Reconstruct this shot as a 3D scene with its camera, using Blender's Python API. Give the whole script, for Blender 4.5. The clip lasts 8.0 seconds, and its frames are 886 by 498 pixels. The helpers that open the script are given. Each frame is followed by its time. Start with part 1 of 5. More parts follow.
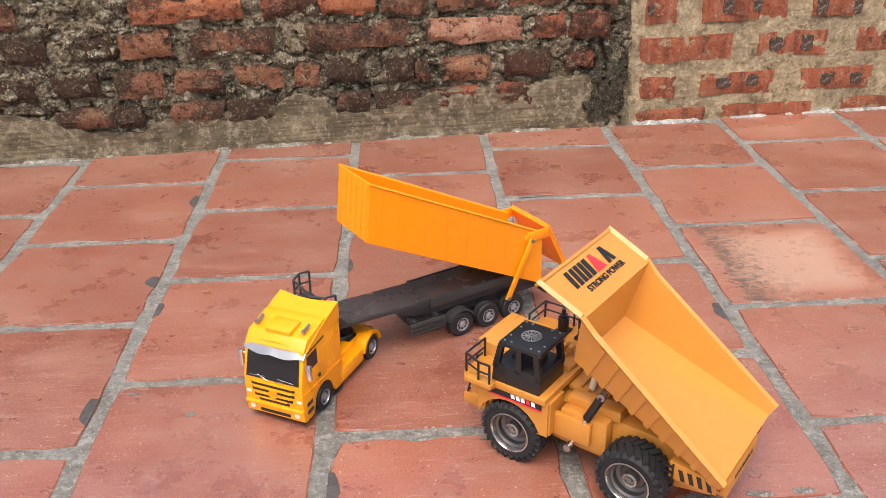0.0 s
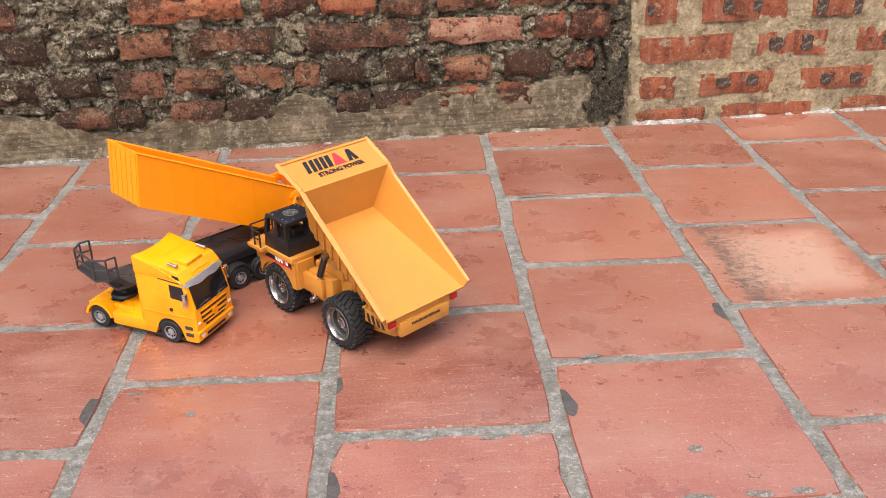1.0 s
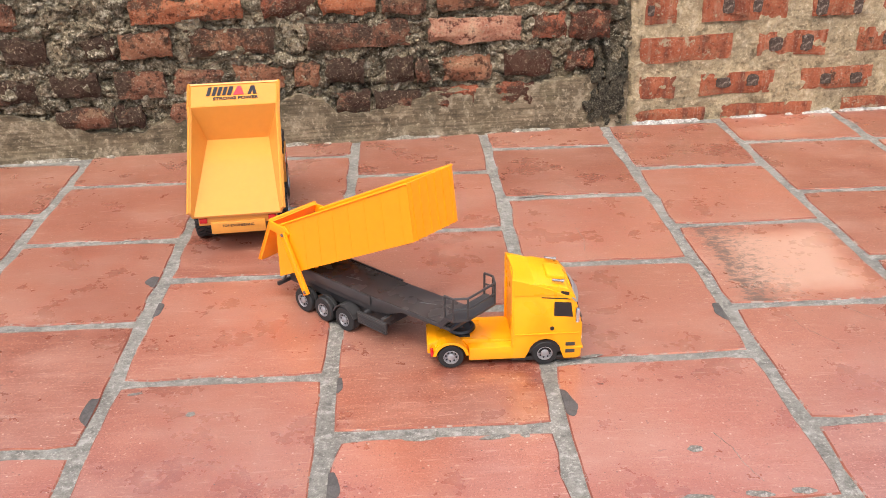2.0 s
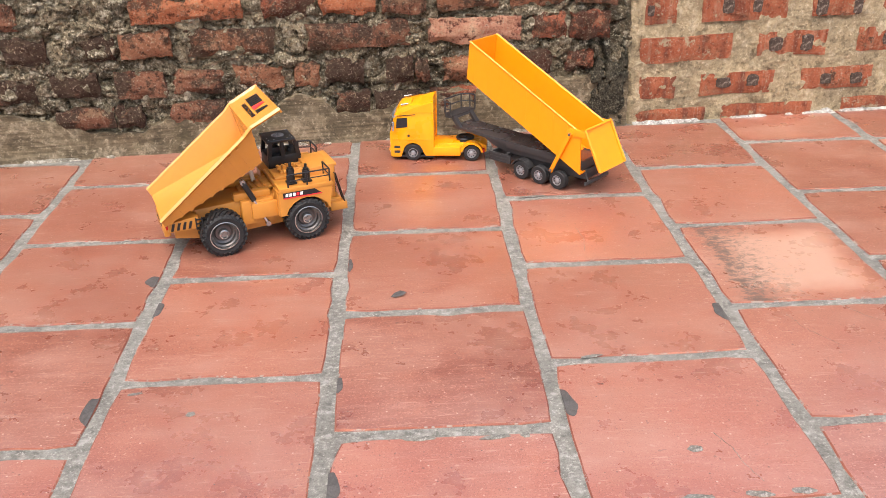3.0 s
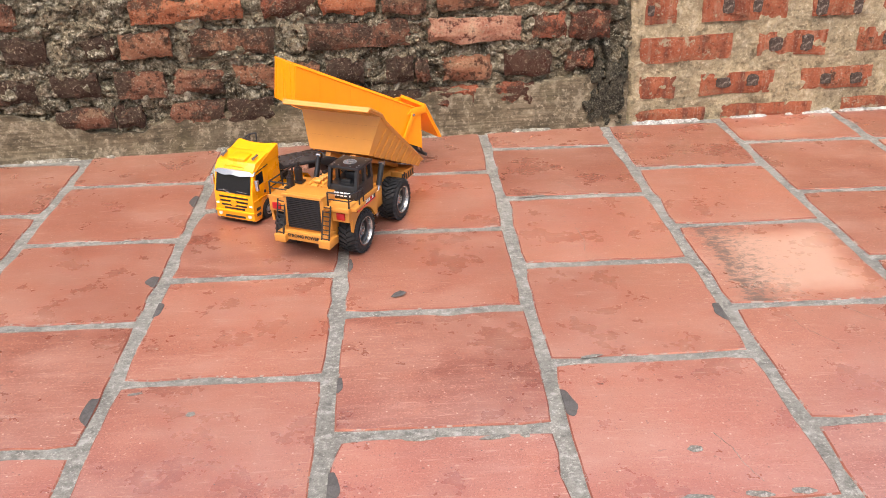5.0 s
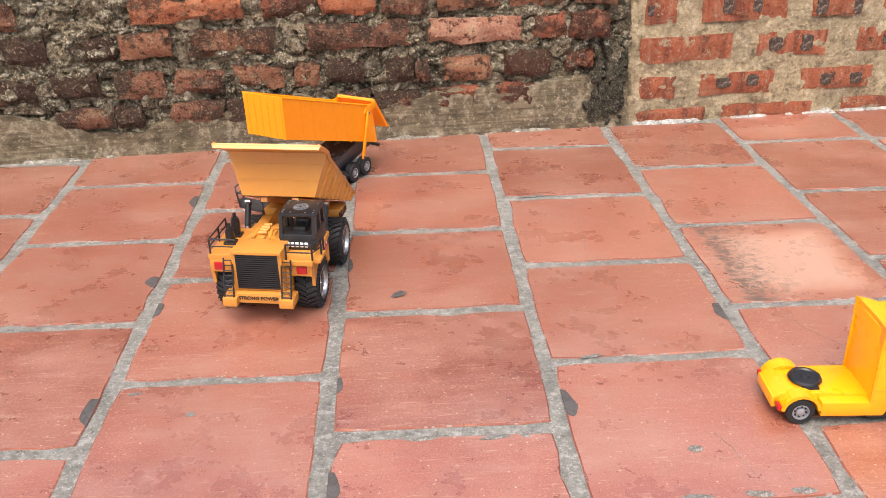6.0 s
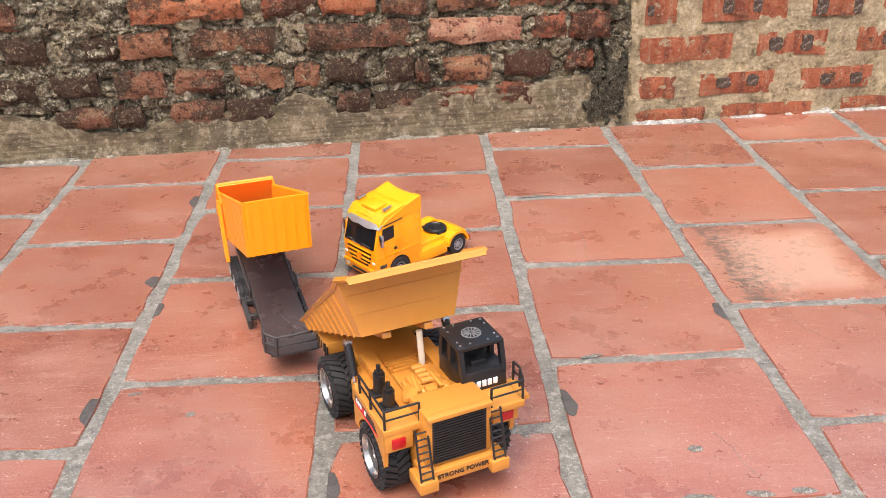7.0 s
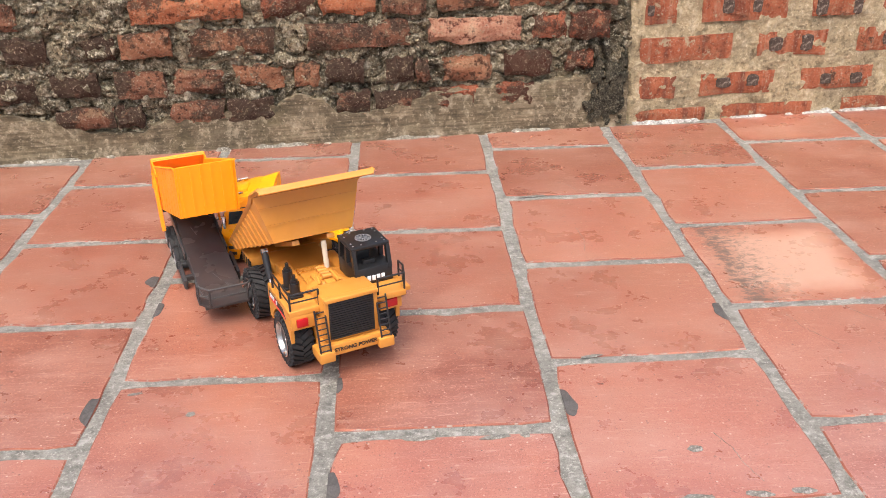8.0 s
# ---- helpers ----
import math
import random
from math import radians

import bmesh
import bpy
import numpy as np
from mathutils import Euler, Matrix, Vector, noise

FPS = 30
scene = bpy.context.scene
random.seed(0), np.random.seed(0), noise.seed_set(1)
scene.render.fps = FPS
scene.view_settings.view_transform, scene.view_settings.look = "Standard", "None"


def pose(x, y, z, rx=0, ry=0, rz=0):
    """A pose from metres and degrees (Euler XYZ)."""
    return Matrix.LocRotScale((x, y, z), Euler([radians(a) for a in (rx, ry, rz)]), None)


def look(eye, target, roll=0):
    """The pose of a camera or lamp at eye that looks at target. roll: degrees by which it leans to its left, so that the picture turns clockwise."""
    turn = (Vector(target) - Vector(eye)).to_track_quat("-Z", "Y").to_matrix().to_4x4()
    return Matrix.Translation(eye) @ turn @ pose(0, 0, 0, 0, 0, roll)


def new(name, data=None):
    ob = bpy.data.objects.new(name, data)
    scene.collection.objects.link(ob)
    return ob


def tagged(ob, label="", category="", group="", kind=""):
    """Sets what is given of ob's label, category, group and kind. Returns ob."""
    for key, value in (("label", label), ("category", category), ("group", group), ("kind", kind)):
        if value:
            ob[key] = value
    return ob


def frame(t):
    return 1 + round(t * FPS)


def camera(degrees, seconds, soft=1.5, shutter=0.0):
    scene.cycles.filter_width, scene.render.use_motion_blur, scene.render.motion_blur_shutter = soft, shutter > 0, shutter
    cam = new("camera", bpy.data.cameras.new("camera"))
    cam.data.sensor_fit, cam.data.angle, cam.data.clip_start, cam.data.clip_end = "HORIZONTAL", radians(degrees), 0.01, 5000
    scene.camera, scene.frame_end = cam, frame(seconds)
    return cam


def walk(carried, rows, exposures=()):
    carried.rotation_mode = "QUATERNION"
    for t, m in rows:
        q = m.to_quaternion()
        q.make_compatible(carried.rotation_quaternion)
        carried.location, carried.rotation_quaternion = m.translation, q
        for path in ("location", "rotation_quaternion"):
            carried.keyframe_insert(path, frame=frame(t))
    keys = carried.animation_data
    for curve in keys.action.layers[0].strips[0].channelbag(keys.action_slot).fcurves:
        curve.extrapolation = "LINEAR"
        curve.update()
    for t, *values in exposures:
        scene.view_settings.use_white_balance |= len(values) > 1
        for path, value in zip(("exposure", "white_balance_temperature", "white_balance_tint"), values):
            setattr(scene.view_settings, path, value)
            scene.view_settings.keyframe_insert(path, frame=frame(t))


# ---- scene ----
cam = camera(52.64, 8.0, 0.7)
CAM = pose(0.7585, -0.8632, 0.7408, 90 - 25.863, 0, -2.533) @ pose(0, 0, 0, 0, 0, -1.119)
walk(cam, [(0.0, CAM), (8.0, CAM)],
     [(0.0, 0.82, 6450, 10), (0.5, 0.82, 6450, 10), (1.0, 0.91, 6450, 10), (1.5, 1.01, 6450, 10), (3.0, 1.10, 6450, 10), (3.5, 1.14, 6450, 10), (4.0, 1.01, 6450, 10), (4.5, 1.11, 6450, 10), (6.0, 1.09, 6450, 10), (7.0, 1.09, 6450, 10), (8.0, 1.13, 6450, 10)])

# ---- light: a bright overcast sky over an open terrace ----
world = bpy.data.worlds.new("overcast_sky")
scene.world = world
world.use_nodes = True
wn = world.node_tree
sky = wn.nodes.new("ShaderNodeTexSky")
sky.sky_type = "NISHITA"
sky.sun_disc = False
sky.sun_elevation = radians(65)
sky.sun_rotation = radians(199)
sky.air_density = 1.0
sky.dust_density = 6.0
sky.ozone_density = 0.6
wn.links.new(sky.outputs[0], wn.nodes["Background"].inputs[0])
wn.nodes["Background"].inputs[1].default_value = 0.15
sun = new("sun", bpy.data.lights.new("sun", "SUN"))
sun.data.energy = 1.0
sun.data.angle = radians(60)
sun.data.color = (1.0, 0.95, 0.88)
sun.matrix_world = look((0.75 - 0.9, 0.5 - 2.65, 6.0), (0.75, 0.5, 0))


# ---- materials ----
def mat(name, rough=0.5, metal=0.0, spec=0.5):
    m = bpy.data.materials.new(name)
    m.use_nodes = True
    b = m.node_tree.nodes["Principled BSDF"]
    b.inputs["Roughness"].default_value = rough
    b.inputs["Metallic"].default_value = metal
    b.inputs["Specular IOR Level"].default_value = spec
    return m, m.node_tree, b


def nd(t, kind, **kw):
    n = t.nodes.new(kind)
    for k, v in kw.items():
        if k in n.inputs:
            n.inputs[k].default_value = v
    return n


def coords(t, which="Object"):
    return t.nodes.new("ShaderNodeTexCoord").outputs[which]


def noise_tex(t, vec, scale, detail=4, rough=0.6, offset=None):
    n = nd(t, "ShaderNodeTexNoise", Scale=scale, Detail=detail, Roughness=rough)
    if offset is not None:
        add = t.nodes.new("ShaderNodeVectorMath")
        add.operation = "ADD"
        t.links.new(vec, add.inputs[0])
        t.links.new(offset, add.inputs[1])
        vec = add.outputs[0]
    t.links.new(vec, n.inputs["Vector"])
    return n.outputs["Fac"]


def ramp(t, fac, stops):
    r = t.nodes.new("ShaderNodeValToRGB")
    while len(r.color_ramp.elements) < len(stops):
        r.color_ramp.elements.new(0.5)
    for e, (p, c) in zip(r.color_ramp.elements, stops):
        e.position = p
        e.color = (*c, 1) if len(c) == 3 else c
    t.links.new(fac, r.inputs[0])
    return r.outputs[0]


def mix(t, fac, a, b):
    m = t.nodes.new("ShaderNodeMix")
    m.data_type = "RGBA"
    for sock, v in ((m.inputs[0], fac), (m.inputs[6], a), (m.inputs[7], b)):
        if isinstance(v, (int, float)):
            sock.default_value = v
        elif isinstance(v, tuple):
            sock.default_value = (*v, 1)
        else:
            t.links.new(v, sock)
    return m.outputs[2]


def math_node(t, op, a, b):
    m = t.nodes.new("ShaderNodeMath")
    m.operation = op
    for sock, v in ((m.inputs[0], a), (m.inputs[1], b)):
        if isinstance(v, (int, float)):
            sock.default_value = v
        else:
            t.links.new(v, sock)
    return m.outputs[0]


def bump(t, b, height, strength, dist):
    n = nd(t, "ShaderNodeBump", Strength=strength, Distance=dist)
    t.links.new(height, n.inputs["Height"])
    t.links.new(n.outputs[0], b.inputs["Normal"])


def random_offset(t, amount=40.0):
    info = t.nodes.new("ShaderNodeObjectInfo")
    m = math_node(t, "MULTIPLY", info.outputs["Random"], amount)
    c = t.nodes.new("ShaderNodeCombineXYZ")
    for i in range(3):
        t.links.new(m, c.inputs[i])
    return c.outputs[0], info.outputs["Random"]


BLACK, WHITE = (0, 0, 0), (1, 1, 1)


def plastic(name, colour, rough=0.42, var=0.06, scale=60):
    m, t, b = mat(name, rough)
    v = coords(t)
    f = noise_tex(t, v, scale, 5)
    lo = tuple(c * (1 - var) for c in colour)
    hi = tuple(min(1, c * (1 + var)) for c in colour)
    t.links.new(ramp(t, f, [(0.3, lo), (0.7, hi)]), b.inputs["Base Color"])
    g = noise_tex(t, v, 14, 3)
    t.links.new(ramp(t, g, [(0.3, (rough - 0.07,) * 3), (0.7, (rough + 0.1,) * 3)]), b.inputs["Roughness"])
    bump(t, b, noise_tex(t, v, 900, 2), 0.06, 0.0005)
    return m


YELLOW = plastic("yellow_plastic", (0.92, 0.345, 0.003), 0.30, 0.025)
ORANGE = plastic("orange_plastic", (0.95, 0.295, 0.002), 0.40, 0.02)
OCHRE = plastic("ochre_plastic", (0.53, 0.222, 0.036), 0.34, 0.04)
OCHRE_BED = plastic("ochre_bed_plastic", (0.57, 0.240, 0.042), 0.17, 0.03)
DARK = plastic("black_plastic", (0.011, 0.011, 0.012), 0.38, 0.2)
CHARCOAL = plastic("charcoal_plastic", (0.033, 0.032, 0.033), 0.38, 0.15)
DECKGREY = plastic("deck_plastic", (0.050, 0.043, 0.043), 0.24, 0.2, 25)
RUBBER = plastic("tyre_rubber", (0.012, 0.012, 0.013), 0.66, 0.25)
FADED = plastic("grey_relief_plastic", (0.16, 0.16, 0.165), 0.4, 0.2)
CREAM = plastic("cream_plastic", (0.72, 0.62, 0.48), 0.4)
STEEL = mat("steel_rim", 0.24, 0.9)[0]
STEEL.node_tree.nodes["Principled BSDF"].inputs["Base Color"].default_value = (0.36, 0.345, 0.33, 1)
DARK_STEEL = mat("dark_steel_dish", 0.36, 0.8)[0]
DARK_STEEL.node_tree.nodes["Principled BSDF"].inputs["Base Color"].default_value = (0.14, 0.13, 0.125, 1)
CHROME = mat("chrome", 0.18, 1.0)[0]
CHROME.node_tree.nodes["Principled BSDF"].inputs["Base Color"].default_value = (0.72, 0.72, 0.74, 1)
SILVER = mat("silver_paint", 0.34, 0.6)[0]
SILVER.node_tree.nodes["Principled BSDF"].inputs["Base Color"].default_value = (0.37, 0.37, 0.385, 1)
SMOKED = mat("smoked_window", 0.08, 0.0)[0]
SMOKED.node_tree.nodes["Principled BSDF"].inputs["Base Color"].default_value = (0.012, 0.012, 0.014, 1)
RED = plastic("red_lens", (0.40, 0.010, 0.012), 0.2)
REDPRINT = plastic("red_print", (0.72, 0.03, 0.04), 0.4)
CLEAR = plastic("lamp_lens", (0.85, 0.85, 0.82), 0.15)
WHITEPRINT = plastic("white_print", (0.8, 0.8, 0.8), 0.4)


def lit(name, colour, strength):
    m, t, b = mat(name, 0.3)
    b.inputs["Base Color"].default_value = (*colour, 1)
    b.inputs["Emission Color"].default_value = (*colour, 1)
    b.inputs["Emission Strength"].default_value = strength
    return m


RED_LIT = lit("red_lamp_lit", (0.36, 0.004, 0.008), 0.10)
WHITE_LIT = lit("headlamp_lit", (0.62, 0.55, 0.45), 0.10)


def terracotta(name, worn=False):
    m, t, b = mat(name, 0.4, 0.0, 0.95)
    v = coords(t)
    off, rnd = random_offset(t)
    cloud = noise_tex(t, v, 6, 6, 0.62, off)
    blotch = noise_tex(t, v, 24, 6, 0.68, off)
    streakv = nd(t, "ShaderNodeMapping")
    streakv.inputs["Scale"].default_value = (5, 34, 5)
    streakv.inputs["Rotation"].default_value = (0, 0, 0.12)
    t.links.new(v, streakv.inputs[0])
    streak = noise_tex(t, streakv.outputs[0], 1.0, 7, 0.7, off)
    fine = noise_tex(t, v, 260, 5, 0.75, off)
    grit = noise_tex(t, v, 520, 3, 0.7, off)
    spots = noise_tex(t, v, 105, 3, 0.6, off)
    base = ramp(t, cloud, [(0.28, (0.186, 0.054, 0.034)), (0.5, (0.244, 0.079, 0.050)), (0.72, (0.294, 0.111, 0.070))])
    tone = ramp(t, rnd, [(0.0, (0.88, 0.86, 0.86)), (0.5, (1.02, 1.05, 1.04)), (1.0, (1.30, 1.42, 1.42))])
    mul = t.nodes.new("ShaderNodeMix")
    mul.data_type, mul.blend_type = "RGBA", "MULTIPLY"
    mul.inputs[0].default_value = 1.0
    t.links.new(base, mul.inputs[6])
    t.links.new(tone, mul.inputs[7])
    col = mul.outputs[2]
    col = mix(t, ramp(t, blotch, [(0.52, BLACK), (0.66, (0.45,) * 3)]), col, (0.341, 0.133, 0.081))
    col = mix(t, ramp(t, blotch, [(0.32, (0.10,) * 3), (0.46, BLACK)]), col, (0.154, 0.041, 0.025))
    col = mix(t, ramp(t, streak, [(0.57, BLACK), (0.70, (0.5,) * 3)]), col, (0.364, 0.201, 0.151))
    col = mix(t, ramp(t, fine, [(0.555, BLACK), (0.62, (0.75,) * 3)]), col, (0.395, 0.201, 0.136))
    col = mix(t, ramp(t, grit, [(0.34, (0.7,) * 3), (0.45, BLACK)]), col, (0.096, 0.028, 0.019))
    col = mix(t, ramp(t, spots, [(0.675, BLACK), (0.715, (0.7,) * 3)]), col, (0.433, 0.287, 0.215))
    col = mix(t, ramp(t, spots, [(0.285, (0.7,) * 3), (0.32, BLACK)]), col, (0.067, 0.023, 0.017))
    scr = nd(t, "ShaderNodeMapping")
    scr.inputs["Scale"].default_value = (16, 260, 16)
    scr.inputs["Rotation"].default_value = (0, 0, -0.22)
    t.links.new(v, scr.inputs[0])
    scratch = noise_tex(t, scr.outputs[0], 1.0, 4, 0.6, off)
    col = mix(t, ramp(t, scratch, [(0.63, BLACK), (0.69, (0.36,) * 3)]), col, (0.433, 0.265, 0.195))
    grime = noise_tex(t, v, 3.0, 6, 0.66, off)
    col = mix(t, ramp(t, grime, [(0.50, BLACK), (0.72, (0.40,) * 3)]), col, (0.148, 0.054, 0.034))
    hz = nd(t, "ShaderNodeMapping")
    hz.inputs["Scale"].default_value = (5, 11, 5)
    t.links.new(v, hz.inputs[0])
    haze = noise_tex(t, hz.outputs[0], 1.0, 8, 0.72, off)
    col = mix(t, ramp(t, haze, [(0.44, BLACK), (0.68, (0.45,) * 3)]), col, (0.387, 0.215, 0.160))
    scuff = nd(t, "ShaderNodeMapping")
    scuff.inputs["Scale"].default_value = (22, 190, 16)
    scuff.inputs["Rotation"].default_value = (0, 0, 0.55)
    t.links.new(v, scuff.inputs[0])
    col = mix(t, ramp(t, noise_tex(t, scuff.outputs[0], 1.0, 5, 0.65, off), [(0.61, BLACK), (0.68, (0.60,) * 3)]), col, (0.433, 0.273, 0.202))
    for scale, size, tint, much in ((52, 0.085, (0.511, 0.395, 0.312), 0.9), (34, 0.070, (0.464, 0.331, 0.261), 0.8), (47, 0.075, (0.052, 0.021, 0.016), 0.8)):
        dots = nd(t, "ShaderNodeTexVoronoi", Scale=scale)
        sh = t.nodes.new("ShaderNodeVectorMath")
        sh.operation = "ADD"
        t.links.new(v, sh.inputs[0])
        t.links.new(off, sh.inputs[1])
        t.links.new(sh.outputs[0], dots.inputs["Vector"])
        col = mix(t, ramp(t, dots.outputs["Distance"], [(size * 0.6, (much,) * 3), (size, BLACK)]), col, tint)
    if worn:
        sep = t.nodes.new("ShaderNodeSeparateXYZ")
        t.links.new(v, sep.inputs[0])
        ax = math_node(t, "ABSOLUTE", math_node(t, "SUBTRACT", sep.outputs[0], 0.005), 0.0)
        ay = math_node(t, "ABSOLUTE", math_node(t, "ADD", sep.outputs[1], 0.004), 0.0)
        rimward = math_node(t, "MAXIMUM", ax, ay)
        ragged = math_node(t, "ADD", rimward, math_node(t, "MULTIPLY", noise_tex(t, v, 14, 7, 0.7), 0.07))
        col = mix(t, ramp(t, ragged, [(0.145, (0.85,) * 3), (0.165, BLACK)]), col, (0.37, 0.17, 0.112))
        pale = noise_tex(t, v, 11, 6, 0.7)
        col = mix(t, ramp(t, math_node(t, "ADD", ragged, math_node(t, "MULTIPLY", pale, 0.10)), [(0.165, (0.7,) * 3), (0.20, BLACK)]), col, (0.44, 0.27, 0.20))
        sv = nd(t, "ShaderNodeMapping")
        sv.inputs["Scale"].default_value = (34, 62, 6)
        t.links.new(v, sv.inputs[0])
        soot = noise_tex(t, sv.outputs[0], 1.4, 12, 0.85)
        side = ramp(t, math_node(t, "ADD", sep.outputs[0], 0.5), [(0.36, BLACK), (0.395, (0.16,) * 3), (0.45, (0.10,) * 3), (0.56, BLACK)])
        mask = ramp(t, math_node(t, "ADD", soot, side), [(0.59, BLACK), (0.68, (0.92,) * 3)])
        col = mix(t, mask, col, (0.060, 0.050, 0.046))
    t.links.new(col, b.inputs["Base Color"])
    rf = noise_tex(t, v, 12, 5, 0.65, off)
    t.links.new(ramp(t, rf, [(0.3, (0.20,) * 3), (0.7, (0.46,) * 3)]), b.inputs["Roughness"])
    h = math_node(t, "ADD", math_node(t, "MULTIPLY", cloud, 1.5), math_node(t, "ADD", math_node(t, "MULTIPLY", fine, 0.22), math_node(t, "MULTIPLY", blotch, 0.5)))
    bump(t, b, h, 0.25, 0.003)
    b.inputs["Coat Roughness"].default_value = 0.25
    t.links.new(ramp(t, noise_tex(t, v, 8, 6, 0.7, off), [(0.35, (0.40,) * 3), (0.65, (0.80,) * 3)]), b.inputs["Coat Weight"])
    return m


TILE = terracotta("terracotta_tile")
TILE_WORN = terracotta("worn_terracotta_tile", True)


def clay_rim():
    m, t, b = mat("worn_clay_arris", 0.7, 0.0, 0.3)
    v = coords(t)
    off, rnd = random_offset(t)
    a = noise_tex(t, v, 9, 6, 0.7, off)
    col = ramp(t, a, [(0.40, (0.17, 0.052, 0.034)), (0.58, (0.24, 0.082, 0.052)), (0.72, (0.44, 0.19, 0.12))])
    col = mix(t, ramp(t, noise_tex(t, v, 45, 5, 0.7, off), [(0.54, BLACK), (0.60, (0.8,) * 3)]), col, (0.27, 0.25, 0.22))
    t.links.new(col, b.inputs["Base Color"])
    bump(t, b, noise_tex(t, v, 160, 4, 0.7, off), 0.6, 0.002)
    return m


TILE_RIM = clay_rim()


def cement(name, dark, light, pale, scale=1.0, rough=0.9, lichen=0.0, depth=0.006, streaky=0.0, pit=0.8, speck=1.0):
    m, t, b = mat(name, rough, 0.0, 0.25)
    v = coords(t)
    a = noise_tex(t, v, 9 * scale, 7, 0.7)
    f = noise_tex(t, v, 150 * scale, 6, 0.75)
    g = noise_tex(t, v, 40 * scale, 7, 0.72)
    vor = nd(t, "ShaderNodeTexVoronoi", Scale=95 * scale)
    t.links.new(v, vor.inputs["Vector"])
    col = ramp(t, a, [(0.3, dark), (0.62, light)])
    if streaky:
        mp = nd(t, "ShaderNodeMapping")
        mp.inputs["Scale"].default_value = (5, 5, 120)
        t.links.new(v, mp.inputs[0])
        st = noise_tex(t, mp.outputs[0], 1.0, 6, 0.7)
        col = mix(t, ramp(t, st, [(0.36, (streaky,) * 3), (0.52, BLACK)]), col, tuple(c * 0.5 for c in dark))
        col = mix(t, ramp(t, st, [(0.52, BLACK), (0.68, (streaky * 0.7,) * 3)]), col, pale)
    if lichen:
        li = noise_tex(t, v, 5.0, 9, 0.78)
        col = mix(t, ramp(t, li, [(0.45, BLACK), (0.56, (lichen,) * 3)]), col, (0.034, 0.030, 0.020))
        ol = noise_tex(t, v, 7.3, 9, 0.78)
        col = mix(t, ramp(t, ol, [(0.54, BLACK), (0.64, (0.45,) * 3)]), col, (0.12, 0.105, 0.055))
    col = mix(t, ramp(t, g, [(0.535, BLACK), (0.62, (0.85 * speck,) * 3)]), col, pale)
    col = mix(t, ramp(t, g, [(0.40, (pit,) * 3), (0.455, BLACK)]), col, tuple(c * 0.3 for c in dark))
    col = mix(t, ramp(t, f, [(0.40, (pit * 0.85 * speck,) * 3), (0.47, BLACK)]), col, tuple(c * 0.3 for c in dark))
    col = mix(t, ramp(t, f, [(0.56, BLACK), (0.63, (0.75 * speck,) * 3)]), col, tuple(min(0.9, c * 1.3) for c in pale))
    t.links.new(col, b.inputs["Base Color"])
    h = math_node(t, "ADD", g, math_node(t, "ADD", math_node(t, "MULTIPLY", f, 0.9), math_node(t, "MULTIPLY", vor.outputs["Distance"], 0.35)))
    bump(t, b, h, 1.0, depth)
    return m


JOINT = cement("joint_cement", (0.130, 0.124, 0.108), (0.235, 0.226, 0.200), (0.32, 0.31, 0.28), 1.3, 0.9, 0.0, 0.003, 0.0, 0.38)
SMEAR = cement("dark_cement_smear", (0.050, 0.046, 0.044), (0.085, 0.078, 0.073), (0.13, 0.12, 0.115), 2, 0.8, 0.0, 0.001, 0.0, 0.3, 0.3)
RUBBLE = cement("weathered_mortar", (0.17, 0.135, 0.080), (0.50, 0.410, 0.270), (0.72, 0.64, 0.48), 1.0, 0.95, 0.70, 0.020, 0.0, 0.9, 1.0)
PLASTER = cement("old_plaster", (0.110, 0.084, 0.050), (0.235, 0.185, 0.118), (0.36, 0.30, 0.21), 0.6, 0.9, 0.5, 0.006, 0.65, 0.45, 0.7)
SANDY = cement("sandy_mortar", (0.29, 0.23, 0.148), (0.57, 0.45, 0.275), (0.67, 0.57, 0.40), 0.8, 0.92, 0.0, 0.014, 0.0, 0.5, 0.7)
STAIN = cement("black_lichen", (0.024, 0.021, 0.014), (0.075, 0.064, 0.042), (0.20, 0.18, 0.13), 1.8, 0.9, 0.0, 0.010)
GREY_LIME = cement("grey_lime_crust", (0.17, 0.155, 0.12), (0.34, 0.31, 0.25), (0.58, 0.55, 0.48), 2.0, 0.9, 0.0, 0.006, 0.0, 0.5)
LIME = cement("lime_crust", (0.36, 0.34, 0.30), (0.62, 0.60, 0.56), (0.80, 0.79, 0.75), 2.0, 0.9, 0.0, 0.008, 0.0, 0.6)


